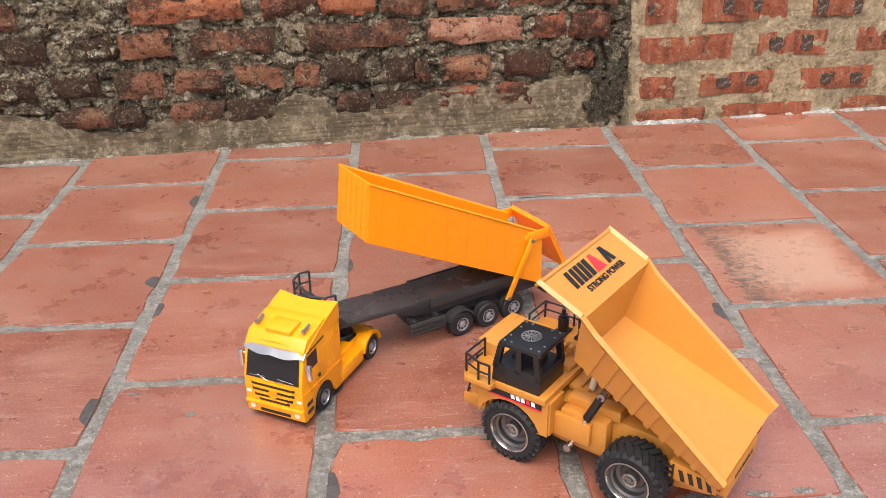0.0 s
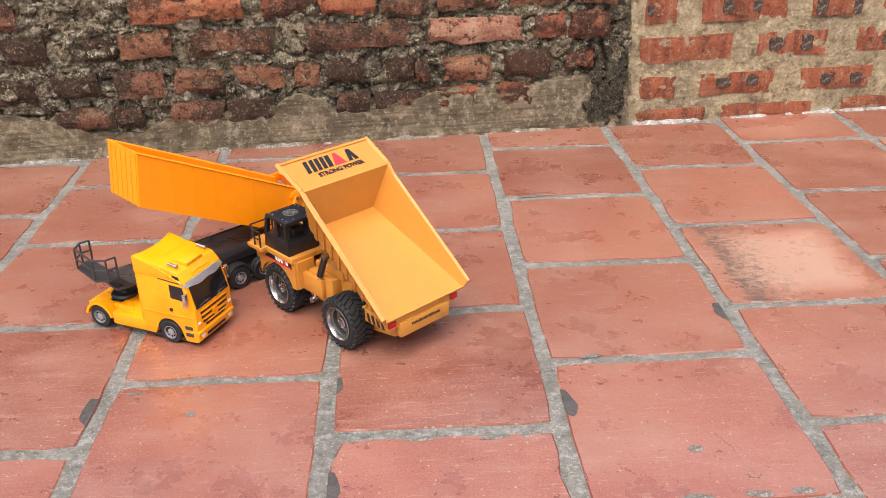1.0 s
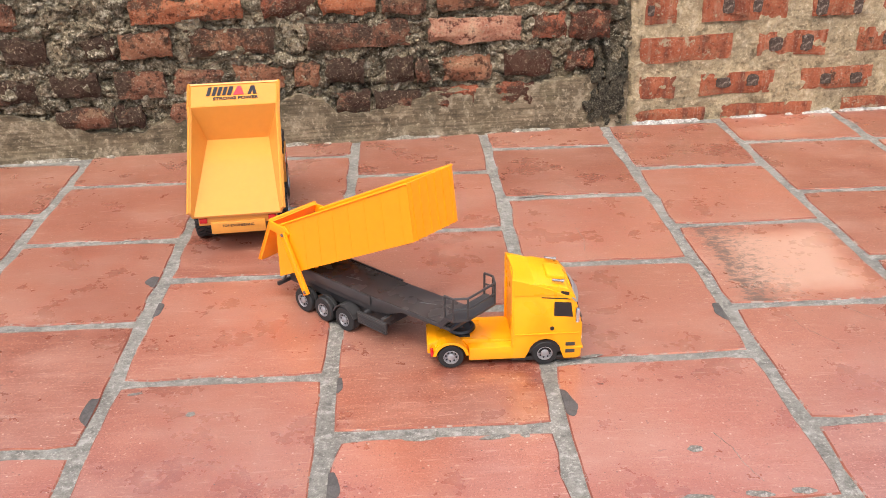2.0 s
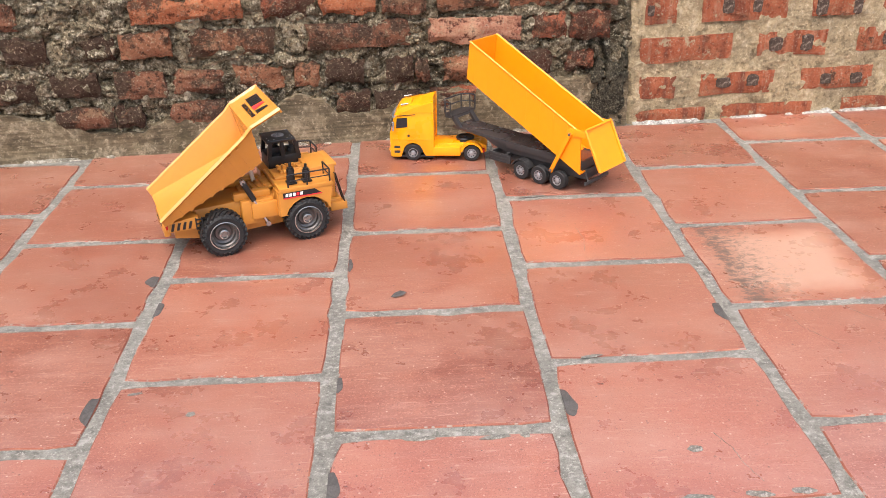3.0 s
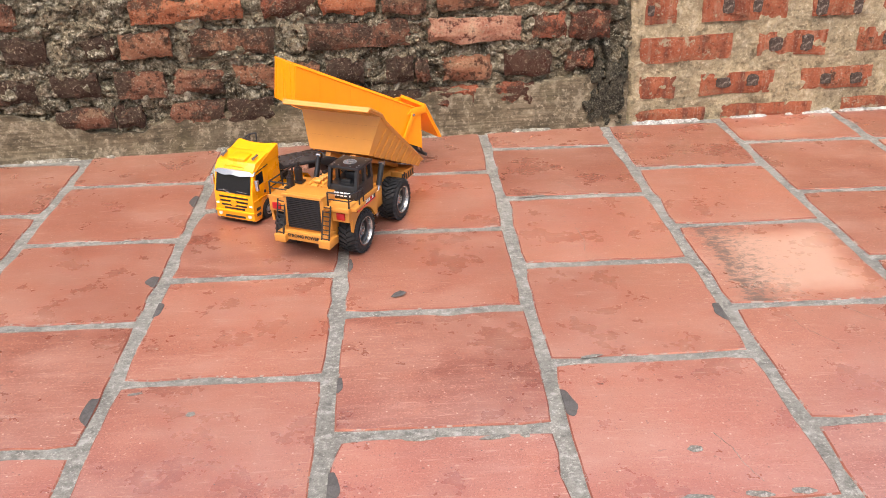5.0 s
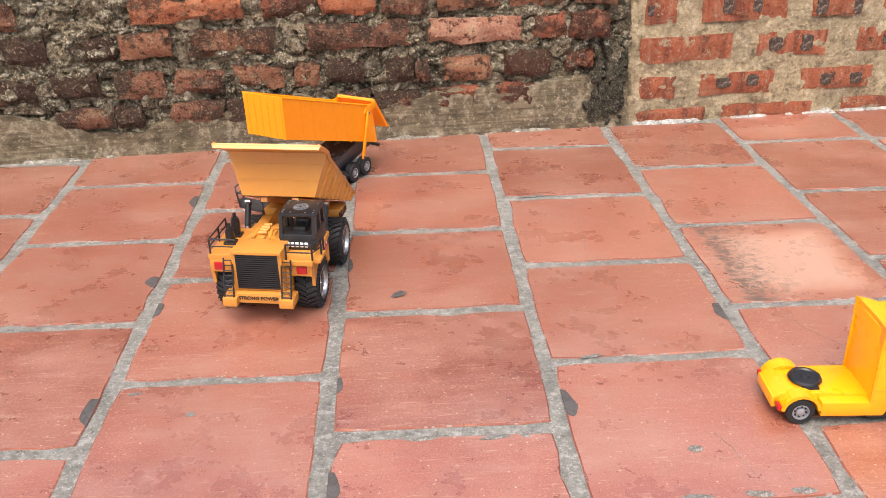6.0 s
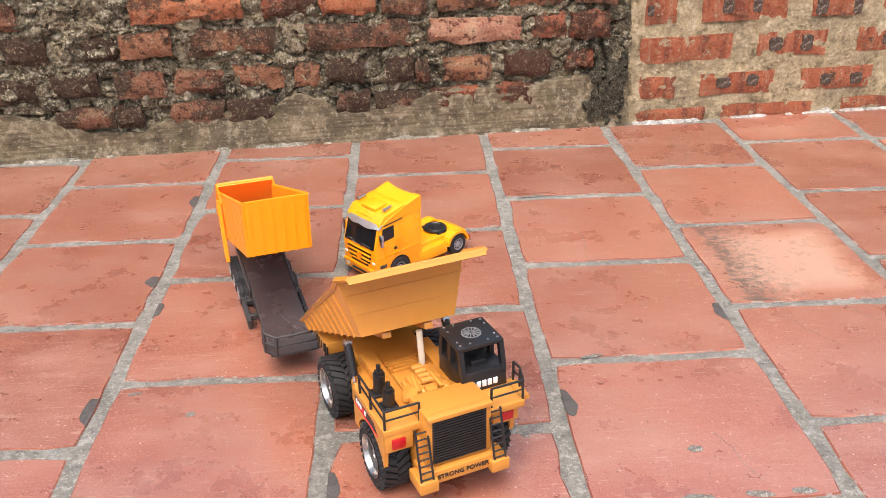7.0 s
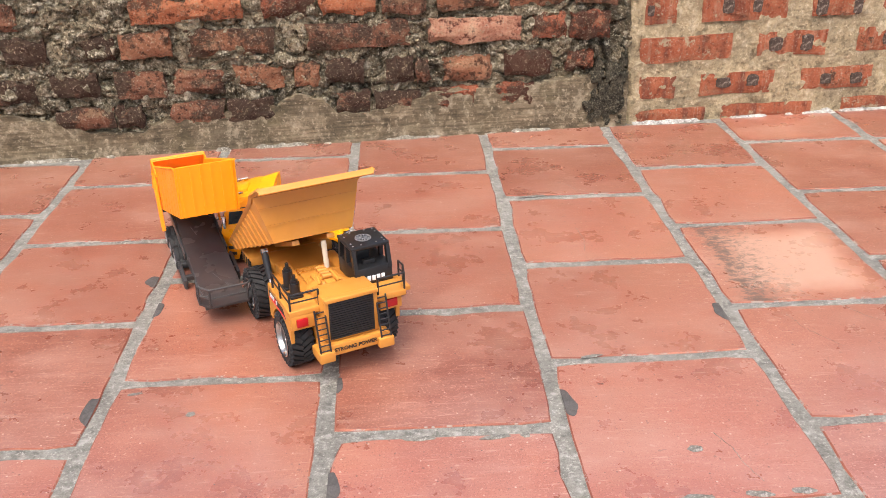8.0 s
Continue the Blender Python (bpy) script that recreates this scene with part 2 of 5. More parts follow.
def brickmat(name, cols, grime, burnt=False):
    m, t, b = mat(name, 0.9, 0.0, 0.25)
    v = coords(t)
    off, rnd = random_offset(t)
    a = noise_tex(t, v, 18, 8, 0.72, off)
    f = noise_tex(t, v, 170, 6, 0.75, off)
    g = noise_tex(t, v, 55, 7, 0.72, off)
    col = ramp(t, a, [(0.28, cols[0]), (0.5, cols[1]), (0.70, cols[2])])
    if burnt:
        mp = nd(t, "ShaderNodeMapping")
        mp.inputs["Scale"].default_value = (34, 3, 4)
        t.links.new(v, mp.inputs[0])
        bars = noise_tex(t, mp.outputs[0], 1.0, 3, 0.5, off)
        col = mix(t, ramp(t, bars, [(0.36, (0.75,) * 3), (0.46, BLACK)]), col, (0.20, 0.070, 0.045))
        col = mix(t, ramp(t, bars, [(0.58, BLACK), (0.63, (0.6,) * 3), (0.66, BLACK)]), col, (0.52, 0.27, 0.17))
    dm = nd(t, "ShaderNodeMapping")
    dm.inputs["Scale"].default_value = (9, 9, 26)
    t.links.new(v, dm.inputs[0])
    dust = noise_tex(t, dm.outputs[0], 1.0, 9, 0.75, off)
    col = mix(t, ramp(t, dust, [(0.52, BLACK), (0.64, (0.30 + 0.3 * grime,) * 3)]), col, (0.37, 0.26, 0.155))
    tone = math_node(t, "ADD", math_node(t, "MULTIPLY", rnd, 0.14), noise_tex(t, v, 9, 9, 0.8, off))
    col = mix(t, ramp(t, tone, [(0.66 - grime * 0.20, BLACK), (0.72 - grime * 0.18, (0.85,) * 3)]), col, (0.034, 0.029, 0.021))
    col = mix(t, ramp(t, g, [(0.60 - 0.02 * grime, BLACK), (0.66 - 0.02 * grime, (0.6,) * 3)]), col, (0.36, 0.285, 0.175))
    col = mix(t, ramp(t, g, [(0.40, (0.4 if burnt else 0.85,) * 3), (0.455, BLACK)]), col, tuple(c * 0.25 for c in cols[0]))
    col = mix(t, ramp(t, f, [(0.38, (0.3 if burnt else 0.6,) * 3), (0.45, BLACK)]), col, tuple(c * 0.35 for c in cols[0]))
    col = mix(t, ramp(t, f, [(0.57, BLACK), (0.65, (0.75,) * 3)]), col, (0.56, 0.44, 0.32))
    if burnt:
        cover = noise_tex(t, v, 21, 8, 0.7, off)
        col = mix(t, ramp(t, cover, [(0.60, BLACK), (0.64, (0.95,) * 3)]), col, (0.48, 0.38, 0.245))
    t.links.new(col, b.inputs["Base Color"])
    bump(t, b, math_node(t, "ADD", g, math_node(t, "MULTIPLY", f, 0.9)), 1.0, 0.014)
    return m


BRICK_OLD = brickmat("weathered_brick", [(0.155, 0.065, 0.038), (0.304, 0.128, 0.074), (0.472, 0.236, 0.142)], 0.85)
BRICK_BRIGHT = brickmat("bright_orange_brick", [(0.396, 0.116, 0.053), (0.572, 0.204, 0.097), (0.682, 0.341, 0.198)], 0.15)
BRICK_BROWN = brickmat("brown_brick", [(0.217, 0.090, 0.049), (0.377, 0.162, 0.087), (0.580, 0.290, 0.167)], 0.7)
BRICK_RED = brickmat("red_brick", [(0.273, 0.078, 0.039), (0.442, 0.140, 0.073), (0.598, 0.260, 0.150)], 0.6)
BRICK_PALE = brickmat("flaked_brick", [(0.276, 0.057, 0.034), (0.575, 0.287, 0.184), (0.713, 0.483, 0.322)], 0.0)
BRICK_BURNT = brickmat("burnt_red_brick", [(0.322, 0.086, 0.041), (0.460, 0.136, 0.067), (0.575, 0.218, 0.115)], 0.05, True)
CLINKER = cement("black_clinker", (0.048, 0.032, 0.025), (0.105, 0.072, 0.056), (0.42, 0.35, 0.28), 1.2, 0.9, 0.0, 0.006, 0.0, 0.4, 0.7)


# ---- mesh helpers ----
def add_box(bm, x0, x1, y0, y1, z0, z1, bev=0.0, m=None):
    made = bmesh.ops.create_cube(bm, size=1.0)["verts"]
    for v in made:
        v.co = Vector((x0 + (v.co.x + 0.5) * (x1 - x0), y0 + (v.co.y + 0.5) * (y1 - y0), z0 + (v.co.z + 0.5) * (z1 - z0)))
    if m is not None:
        for v in made:
            v.co = m @ v.co
    if bev:
        edges = list({e for v in made for e in v.link_edges})
        bmesh.ops.bevel(bm, geom=edges, offset=bev, segments=2, affect="EDGES", profile=0.5)


def add_prism(bm, profile, y0, y1, bev=0.0, y0b=None, y1b=None):
    """A profile of (x, z) points, drawn out along y."""
    lo = [bm.verts.new((x, y0, z)) for x, z in profile]
    hi = [bm.verts.new((x, y1, z)) for x, z in profile]
    n = len(profile)
    faces = [bm.faces.new(lo), bm.faces.new(hi[::-1])]
    for i in range(n):
        faces.append(bm.faces.new((lo[i], hi[i], hi[(i + 1) % n], lo[(i + 1) % n])))
    bmesh.ops.recalc_face_normals(bm, faces=faces)
    if bev:
        edges = list({e for f in faces for e in f.edges})
        bmesh.ops.bevel(bm, geom=edges, offset=bev, segments=2, affect="EDGES", profile=0.5)


def add_panel(bm, corners, thick, toward=None):
    """A flat plate on a ring of 3D corners, given thickness along -normal."""
    pts = [Vector(c) for c in corners]
    nrm = (pts[1] - pts[0]).cross(pts[2] - pts[1]).normalized()
    if toward is not None and nrm.dot(Vector(toward)) < 0:
        nrm = -nrm
    a = [bm.verts.new(p) for p in pts]
    b = [bm.verts.new(p - nrm * thick) for p in pts]
    faces = [bm.faces.new(a), bm.faces.new(b[::-1])]
    n = len(pts)
    for i in range(n):
        faces.append(bm.faces.new((a[i], b[i], b[(i + 1) % n], a[(i + 1) % n])))
    bmesh.ops.recalc_face_normals(bm, faces=faces)


def add_tube(bm, p0, p1, r, seg=10, r2=None):
    p0, p1 = Vector(p0), Vector(p1)
    d = p1 - p0
    m = Matrix.Translation((p0 + p1) / 2) @ d.to_track_quat("Z", "Y").to_matrix().to_4x4()
    bmesh.ops.create_cone(bm, cap_ends=True, segments=seg, radius1=r, radius2=r if r2 is None else r2, depth=d.length, matrix=m)


def add_path(bm, pts, r, seg=8):
    for a, b in zip(pts, pts[1:]):
        add_tube(bm, a, b, r, seg)
    for p in pts[1:-1]:
        bmesh.ops.create_icosphere(bm, subdivisions=1, radius=r, matrix=Matrix.Translation(p))


def add_lathe(bm, profile, seg=32, cap=True):
    """A profile of (radius, y) turned round the y axis."""
    rings = []
    for r, y in profile:
        rings.append([bm.verts.new((r * math.cos(2 * math.pi * i / seg), y, r * math.sin(2 * math.pi * i / seg))) for i in range(seg)])
    faces = []
    for a, b in zip(rings, rings[1:]):
        for i in range(seg):
            faces.append(bm.faces.new((a[i], a[(i + 1) % seg], b[(i + 1) % seg], b[i])))
    if cap and profile[0][0] > 1e-6:
        faces.append(bm.faces.new(rings[0][::-1]))
    if cap and profile[-1][0] > 1e-6:
        faces.append(bm.faces.new(rings[-1]))
    bmesh.ops.recalc_face_normals(bm, faces=faces)


def link_mesh(name, bm, material, smooth=False):
    me = bpy.data.meshes.new(name)
    bm.to_mesh(me)
    bm.free()
    me.materials.append(material)
    if smooth:
        me.polygons.foreach_set("use_smooth", [True] * len(me.polygons))
        me.set_sharp_from_angle(angle=radians(38))
    return new(name, me)


def part(name, bm, material, parent, label="", smooth=True):
    ob = link_mesh(name, bm, material, smooth)
    ob.parent = parent
    if label:
        ob["label"] = label
    return ob


def boxpart(name, material, parent, x0, x1, y0, y1, z0, z1, bev=0.001, label=""):
    bm = bmesh.new()
    add_box(bm, x0, x1, y0, y1, z0, z1, bev)
    return part(name, bm, material, parent, label)


def lettering(name, text, size, material, parent, m, bold=0.0):
    cu = bpy.data.curves.new(name, "FONT")
    cu.body, cu.size, cu.extrude, cu.offset = text, size, 0.00025, bold
    cu.align_x, cu.align_y = "CENTER", "CENTER"
    tmp = new(name + "_curve", cu)
    dg = bpy.context.evaluated_depsgraph_get()
    me = bpy.data.meshes.new_from_object(tmp.evaluated_get(dg))
    bpy.data.objects.remove(tmp)
    me.materials.clear()
    me.materials.append(material)
    ob = new(name, me)
    ob.parent = parent
    ob.matrix_basis = m
    return ob


def quad_flat(name, corners, material, parent, thick=0.0006):
    bm = bmesh.new()
    add_panel(bm, corners, thick)
    return part(name, bm, material, parent, "", False)


def plane_pose(origin, xdir, ydir):
    x = Vector(xdir).normalized()
    z = x.cross(Vector(ydir)).normalized()
    y = z.cross(x)
    m = Matrix((x, y, z)).transposed().to_4x4()
    return Matrix.Translation(origin) @ m


def thing(name, label, category, group="", kind=""):
    return tagged(new(name), label, category, group, kind)


# ---- mining dump truck: x forward, y left, origin on the ground between the axles ----
def big_wheel(parent, x, s):
    r, w = 0.0425, 0.036
    bm = bmesh.new()
    y0, y1 = (-w / 2, w / 2)
    add_lathe(bm, [(0.026, y0), (0.034, y0 - 0.001), (0.0385, y0 + 0.002), (0.0395, y0 + 0.006), (0.0395, y1 - 0.006), (0.0385, y1 - 0.002), (0.034, y1 + 0.001), (0.026, y1)], 40, False)
    for i in range(26):
        for k in (-1, 1):
            a = 2 * math.pi * (i + (0.5 if k > 0 else 0)) / 26
            m = pose(0, 0, 0, 0, math.degrees(a), 0) @ pose(0, k * 0.0085, 0.0402, 0, 0, k * 28)
            add_box(bm, -0.0030, 0.0030, -0.0095, 0.0095, -0.0022, 0.0022, 0, m)
            m2 = pose(0, 0, 0, 0, math.degrees(a), 0) @ pose(0, k * 0.0172, 0.0372, k * -52, 0, 0)
            add_box(bm, -0.0026, 0.0026, -0.0035, 0.0035, -0.0012, 0.0012, 0, m2)
    wheel = part("wheel", bm, RUBBER, parent, "chunky black rubber tyre on a grey rim")
    o = 1 if s > 0 else -1
    bm = bmesh.new()
    f = w / 2 + 0.0005
    add_lathe(bm, [(0.0278, o * (f + 0.001)), (0.0262, o * (f + 0.0016)), (0.0248, o * (f - 0.001)), (0.0240, o * (f - 0.006))], 36, False)
    part("rim", bm, STEEL, wheel, "dull silver rim lip")
    bm = bmesh.new()
    add_lathe(bm, [(0.0241, o * (f - 0.0055)), (0.0215, o * (f - 0.0075)), (0.0208, o * (f - 0.014)), (0.0165, o * (f - 0.0165)), (0.0150, o * (f - 0.0150)), (0.0095, o * (f - 0.0150))], 36, False)
    part("dish", bm, DARK_STEEL, wheel, "dark grey dished wheel centre")
    bm = bmesh.new()
    add_lathe(bm, [(0.0098, o * (f - 0.0155)), (0.0092, o * (f - 0.006)), (0.0070, o * (f - 0.005)), (0.0062, o * (f - 0.008)), (0.0034, o * (f - 0.008)), (0.0030, o * (f - 0.006)), (0.0, o * (f - 0.006))], 20, False)
    part("hub", bm, STEEL, wheel)
    wheel.location = (x, s * (0.067 if x > 0 else 0.070), r)
    return wheel


def ladder(parent, y):
    bm = bmesh.new()
    for d in (-0.0075, 0.0075):
        add_tube(bm, (0.166, y + d, 0.052), (0.150, y + d, 0.116), 0.0014, 6)
    for i in range(8):
        k = (i + 0.5) / 8
        add_tube(bm, (0.166 - 0.016 * k, y - 0.0075, 0.052 + 0.064 * k), (0.166 - 0.016 * k, y + 0.0075, 0.052 + 0.064 * k), 0.0011, 6)
    part("ladder", bm, DARK, parent, "small black ladder")


def railing(parent, pts, z0, z1):
    bm = bmesh.new()
    top = [(x, y, z1) for x, y in pts]
    mid = [(x, y, (z0 + z1) / 2) for x, y in pts]
    add_path(bm, top, 0.0015)
    rail = part("railing", bm, DARK, parent, "black tubular guard rail")
    bm = bmesh.new()
    add_path(bm, mid, 0.0012)
    part("mid_rail", bm, DARK, rail)
    for x, y in pts:
        strut("post", rail, (x, y, z0), (x, y, z1), 0.0016, DARK)


def strut(name, parent, a, b, r, material, label=""):
    bm = bmesh.new()
    add_tube(bm, a, b, r, 14)
    return part(name, bm, material, parent, label)


def dump_truck():
    t = thing("dump_truck", "ochre toy mining dump truck with raised bed and black cab", "toy truck", kind="thing")
    # frame
    bm = bmesh.new()
    add_prism(bm, [(-0.165, 0.036), (-0.165, 0.074), (-0.125, 0.086), (0.03, 0.092), (0.135, 0.092), (0.135, 0.04), (0.06, 0.03), (-0.10, 0.024)], -0.046, 0.046, 0.002)
    chassis = part("chassis", bm, OCHRE, t)
    for s in (-1, 1):
        side = lambda a, c: (min(s * a, s * c), max(s * a, s * c))
        boxpart("side_tank", OCHRE, chassis, -0.040, 0.022, *side(0.0455, 0.064), 0.045, 0.092, 0.002)
        boxpart("tank_cover", OCHRE, chassis, -0.022, 0.030, *side(0.0635, 0.072), 0.056, 0.088, 0.002)
        boxpart("battery_box", OCHRE, chassis, -0.050, 0.020, *side(0.030, 0.050), 0.0885, 0.104, 0.002)
    for x in (-0.081, 0.081):
        bm = bmesh.new()
        add_tube(bm, (x, -0.055, 0.0425), (x, 0.055, 0.0425), 0.008, 16)
        part("axle", bm, DARK, chassis)
    # rear bumper with hazard stripes
    bm = bmesh.new()
    add_prism(bm, [(-0.178, 0.060), (-0.178, 0.079), (-0.122, 0.084), (-0.122, 0.060)], -0.072, 0.072, 0.0015)
    rear = part("rear_bumper", bm, OCHRE, t)
    boxpart("rear_plate", OCHRE, t, -0.184, -0.172, -0.050, 0.050, 0.044, 0.068, 0.002)
    for s in (-1, 1):
        y = s * 0.0722
        for k in range(4):
            x = -0.174 + k * 0.0105
            quad_flat("hazard_stripe", [(x, y + s * 0.0006, 0.063), (x + 0.005, y + s * 0.0006, 0.063), (x + 0.009, y + s * 0.0006, 0.077), (x + 0.004, y + s * 0.0006, 0.077)], DARK, rear)
        boxpart("tail_lamp", RED, t, -0.1815, -0.177, min(s * 0.056, s * 0.070), max(s * 0.056, s * 0.070), 0.066, 0.075, 0.0008, "red tail lamp")
        bm = bmesh.new()
        for zz in (0.062, 0.070, 0.078):
            add_box(bm, -0.1275, -0.1165, min(s * 0.0725, s * 0.0745), max(s * 0.0725, s * 0.0745), zz - 0.0012, zz + 0.0012)
        for xx in (-0.1275, -0.1165):
            add_box(bm, xx - 0.001, xx + 0.001, min(s * 0.0725, s * 0.0745), max(s * 0.0725, s * 0.0745), 0.058, 0.082)
        part("step_ladder", bm, DARK, t)
    lettering("rear_words", "TOP-ENGINEERING", 0.0068, DARK, t, plane_pose((-0.1845, 0, 0.060), (0, -1, 0), (0, 0, 1)), 0.0001)
    # front deck and fenders
    bm = bmesh.new()
    add_prism(bm, [(0.030, 0.104), (0.030, 0.113), (0.134, 0.113), (0.134, 0.104)], -0.086, 0.040, 0.001)
    add_prism(bm, [(0.030, 0.104), (0.030, 0.113), (0.148, 0.113), (0.148, 0.104)], 0.040, 0.089, 0.001)
    add_box(bm, 0.10, 0.140, 0.086, 0.100, 0.106, 0.113, 0.001)
    deck = part("deck", bm, OCHRE, t)
    for s in (-1, 1):
        bm = bmesh.new()
        prof = [(0.028, 0.058), (0.028, 0.106), (0.130, 0.106), (0.130, 0.088)]
        for i in range(9):
            a = radians(20 + i * 17.5)
            prof.append((0.083 + 0.047 * math.cos(a), 0.0425 + 0.047 * math.sin(a)))
        prof.append((0.042, 0.058))
        add_prism(bm, prof, min(s * 0.080, s * 0.0855), max(s * 0.080, s * 0.0855))
        add_box(bm, 0.026, 0.042, min(s * 0.048, s * 0.082), max(s * 0.048, s * 0.082), 0.058, 0.106, 0.001)
        fender = part("fender", bm, OCHRE, t, "", False)
        y = s * 0.0862
        quad_flat("sticker", [(0.036, y, 0.0925), (0.113, y, 0.0925), (0.098, y, 0.1045), (0.036, y, 0.1045)], DARK, fender)
        quad_flat("sticker_line", [(0.036, y + s * 0.0006, 0.0925), (0.112, y + s * 0.0006, 0.0925), (0.110, y + s * 0.0006, 0.0945), (0.036, y + s * 0.0006, 0.0945)], REDPRINT, fender)
        for k in range(5):
            x = 0.040 + k * 0.0072 if s < 0 else 0.073 - k * 0.0072
            quad_flat("logo_mark", [(x, y + s * 0.0006, 0.0965), (x + 0.0052, y + s * 0.0006, 0.0965), (x + 0.0062, y + s * 0.0006, 0.1025), (x + 0.001, y + s * 0.0006, 0.1025)], REDPRINT if k == 3 else WHITEPRINT, fender)
        # headlamp box under the deck front
        xf = 0.140 if s > 0 else 0.134
        bm = bmesh.new()
        add_box(bm, 0.118, xf, min(s * 0.050, s * 0.085), max(s * 0.050, s * 0.085), 0.082, 0.106, 0.0015)
        hb = part("lamp_box", bm, OCHRE, t)
        lamp = boxpart("headlamp", RED_LIT if s < 0 else RED, hb, xf - 0.001, xf + 0.003, min(s * 0.060, s * 0.077), max(s * 0.060, s * 0.077), 0.087, 0.100, 0.0012, "glowing red lamp" if s < 0 else "red lamp")
        ladder(t, s * 0.047)
    # hood, grille, bumper
    bm = bmesh.new()
    add_prism(bm, [(0.10, 0.06), (0.10, 0.128), (0.148, 0.131), (0.154, 0.128), (0.152, 0.060)], -0.041, 0.041, 0.0015)
    hood = part("hood", bm, OCHRE, t)
    boxpart("hood_lip", OCHRE, t, 0.146, 0.158, -0.041, 0.041, 0.1255, 0.1315, 0.001)
    grille = boxpart("grille", DARK, t, 0.150, 0.1545, -0.0345, 0.0345, 0.064, 0.125, 0.001, "black slatted radiator grille")
    for k in range(16):
        z = 0.0668 + k * 0.0037
        boxpart("slat", DARK, grille, 0.154, 0.1562, -0.033, 0.033, z - 0.0008, z + 0.0011, 0.0003)
    bm = bmesh.new()
    add_box(bm, 0.130, 0.162, -0.050, 0.050, 0.042, 0.060, 0.0015)
    for s in (-1, 1):
        add_box(bm, 0.135, 0.170, min(s * 0.034, s * 0.058), max(s * 0.034, s * 0.058), 0.038, 0.054, 0.002)
    bumper = part("front_bumper", bm, OCHRE, t)
    lettering("bumper_words", "STRONG POWER", 0.0085, DARK, bumper, plane_pose((0.1630, 0, 0.0515), (0, 1, 0), (0, 0, 1)), 0.0002)
    # engine details on the deck
    bm = bmesh.new()
    add_box(bm, 0.035, 0.094, -0.036, 0.018, 0.113, 0.119, 0.002)
    add_box(bm, 0.055, 0.080, -0.028, 0.010, 0.119, 0.127, 0.003)
    add_prism(bm, [(0.048, 0.113), (0.052, 0.124), (0.090, 0.124), (0.098, 0.113)], -0.020, 0.002, 0.002)
    for k in range(4):
        add_tube(bm, (0.050 + k * 0.010, -0.016, 0.129), (0.050 + k * 0.010, -0.002, 0.129), 0.0036, 12)
    add_tube(bm, (0.060, -0.030, 0.119), (0.092, -0.034, 0.116), 0.004, 10)
    add_tube(bm, (0.060, 0.012, 0.119), (0.092, 0.016, 0.116), 0.004, 10)
    for k in (-1, 1):
        add_box(bm, -0.016, 0.016, -0.010, 0.010, -0.003, 0.004, 0.002, pose(0.082, -0.009 + k * 0.021, 0.120, k * -20, 0, k * 24))
        add_tube(bm, (0.066, -0.009 + k * 0.012, 0.128), (0.094, -0.009 + k * 0.015, 0.124), 0.003, 10)
    add_box(bm, 0.086, 0.100, -0.016, -0.002, 0.115, 0.128, 0.002)
    part("engine", bm, OCHRE, t, "moulded ochre engine block")
    bm = bmesh.new()
    add_prism(bm, [(-0.05, 0.086), (0.03, 0.104), (0.03, 0.099), (-0.05, 0.080)], -0.03, 0.03, 0.0008)
    for k in range(5):
        add_box(bm, -0.03 + k * 0.011, -0.026 + k * 0.011, -0.024, 0.024, 0.090 + k * 0.0025, 0.095 + k * 0.0025, 0.0008)
    part("engine_tray", bm, OCHRE, t)
    # air filters and exhaust on the right deck
    for x, h in ((0.060, 0.146), (0.090, 0.140)):
        bm = bmesh.new()
        add_tube(bm, (x, -0.062, 0.113), (x, -0.062, h - 0.004), 0.0075, 18)
        add_tube(bm, (x, -0.062, h - 0.004), (x, -0.062, h), 0.0055, 18)
        add_tube(bm, (x, -0.062, h - 0.001), (x, -0.062, h + 0.008), 0.0028, 12)
        add_box(bm, x - 0.009, x + 0.009, -0.072, -0.052, 0.113, 0.117, 0.001)
        part("air_filter", bm, DARK, t, "black air filter canister")
    railing(t, [(0.130, -0.040), (0.130, -0.083), (0.085, -0.083), (0.048, -0.083)], 0.113, 0.138)
    railing(t, [(0.144, 0.046), (0.144, 0.088), (0.120, 0.097), (0.104, 0.097)], 0.113, 0.139)
    # cab
    x0, x1, y0, y1, z0, z1 = 0.040, 0.102, 0.026, 0.086, 0.113, 0.172
    bm = bmesh.new()
    add_prism(bm, [(x0, z0), (x1 + 0.006, z0), (x1 + 0.003, z0 + 0.026), (x0, z0 + 0.026)], y0, y1, 0.001)
    cab = part("cab", bm, DARK, t, "black cab with open windows")
    boxpart("cab_seat", DARK, cab, 0.052, 0.070, 0.044, 0.066, 0.134, 0.152, 0.003)
    for px, py, tx in ((x0 + 0.003, y0 + 0.003, 0.004), (x0 + 0.003, y1 - 0.003, 0.004), (x1 + 0.001, y0 + 0.003, -0.008), (x1 + 0.001, y1 - 0.003, -0.008), (0.070, y1 - 0.003, 0), (0.070, y0 + 0.003, 0)):
        bm = bmesh.new()
        add_prism(bm, [(px - 0.0042, z0 + 0.02), (px + 0.0042, z0 + 0.02), (px + tx + 0.0036, z1 - 0.004), (px + tx - 0.0036, z1 - 0.004)], py - 0.003, py + 0.003)
        part("pillar", bm, DARK, cab, "", False)
    bm = bmesh.new()
    add_box(bm, x0 - 0.001, x1 - 0.004, y0 - 0.001, y1 + 0.001, z1 - 0.006, z1, 0.002)
    roof = part("cab_roof", bm, DARK, t, "black studded cab roof")
    bm = bmesh.new()
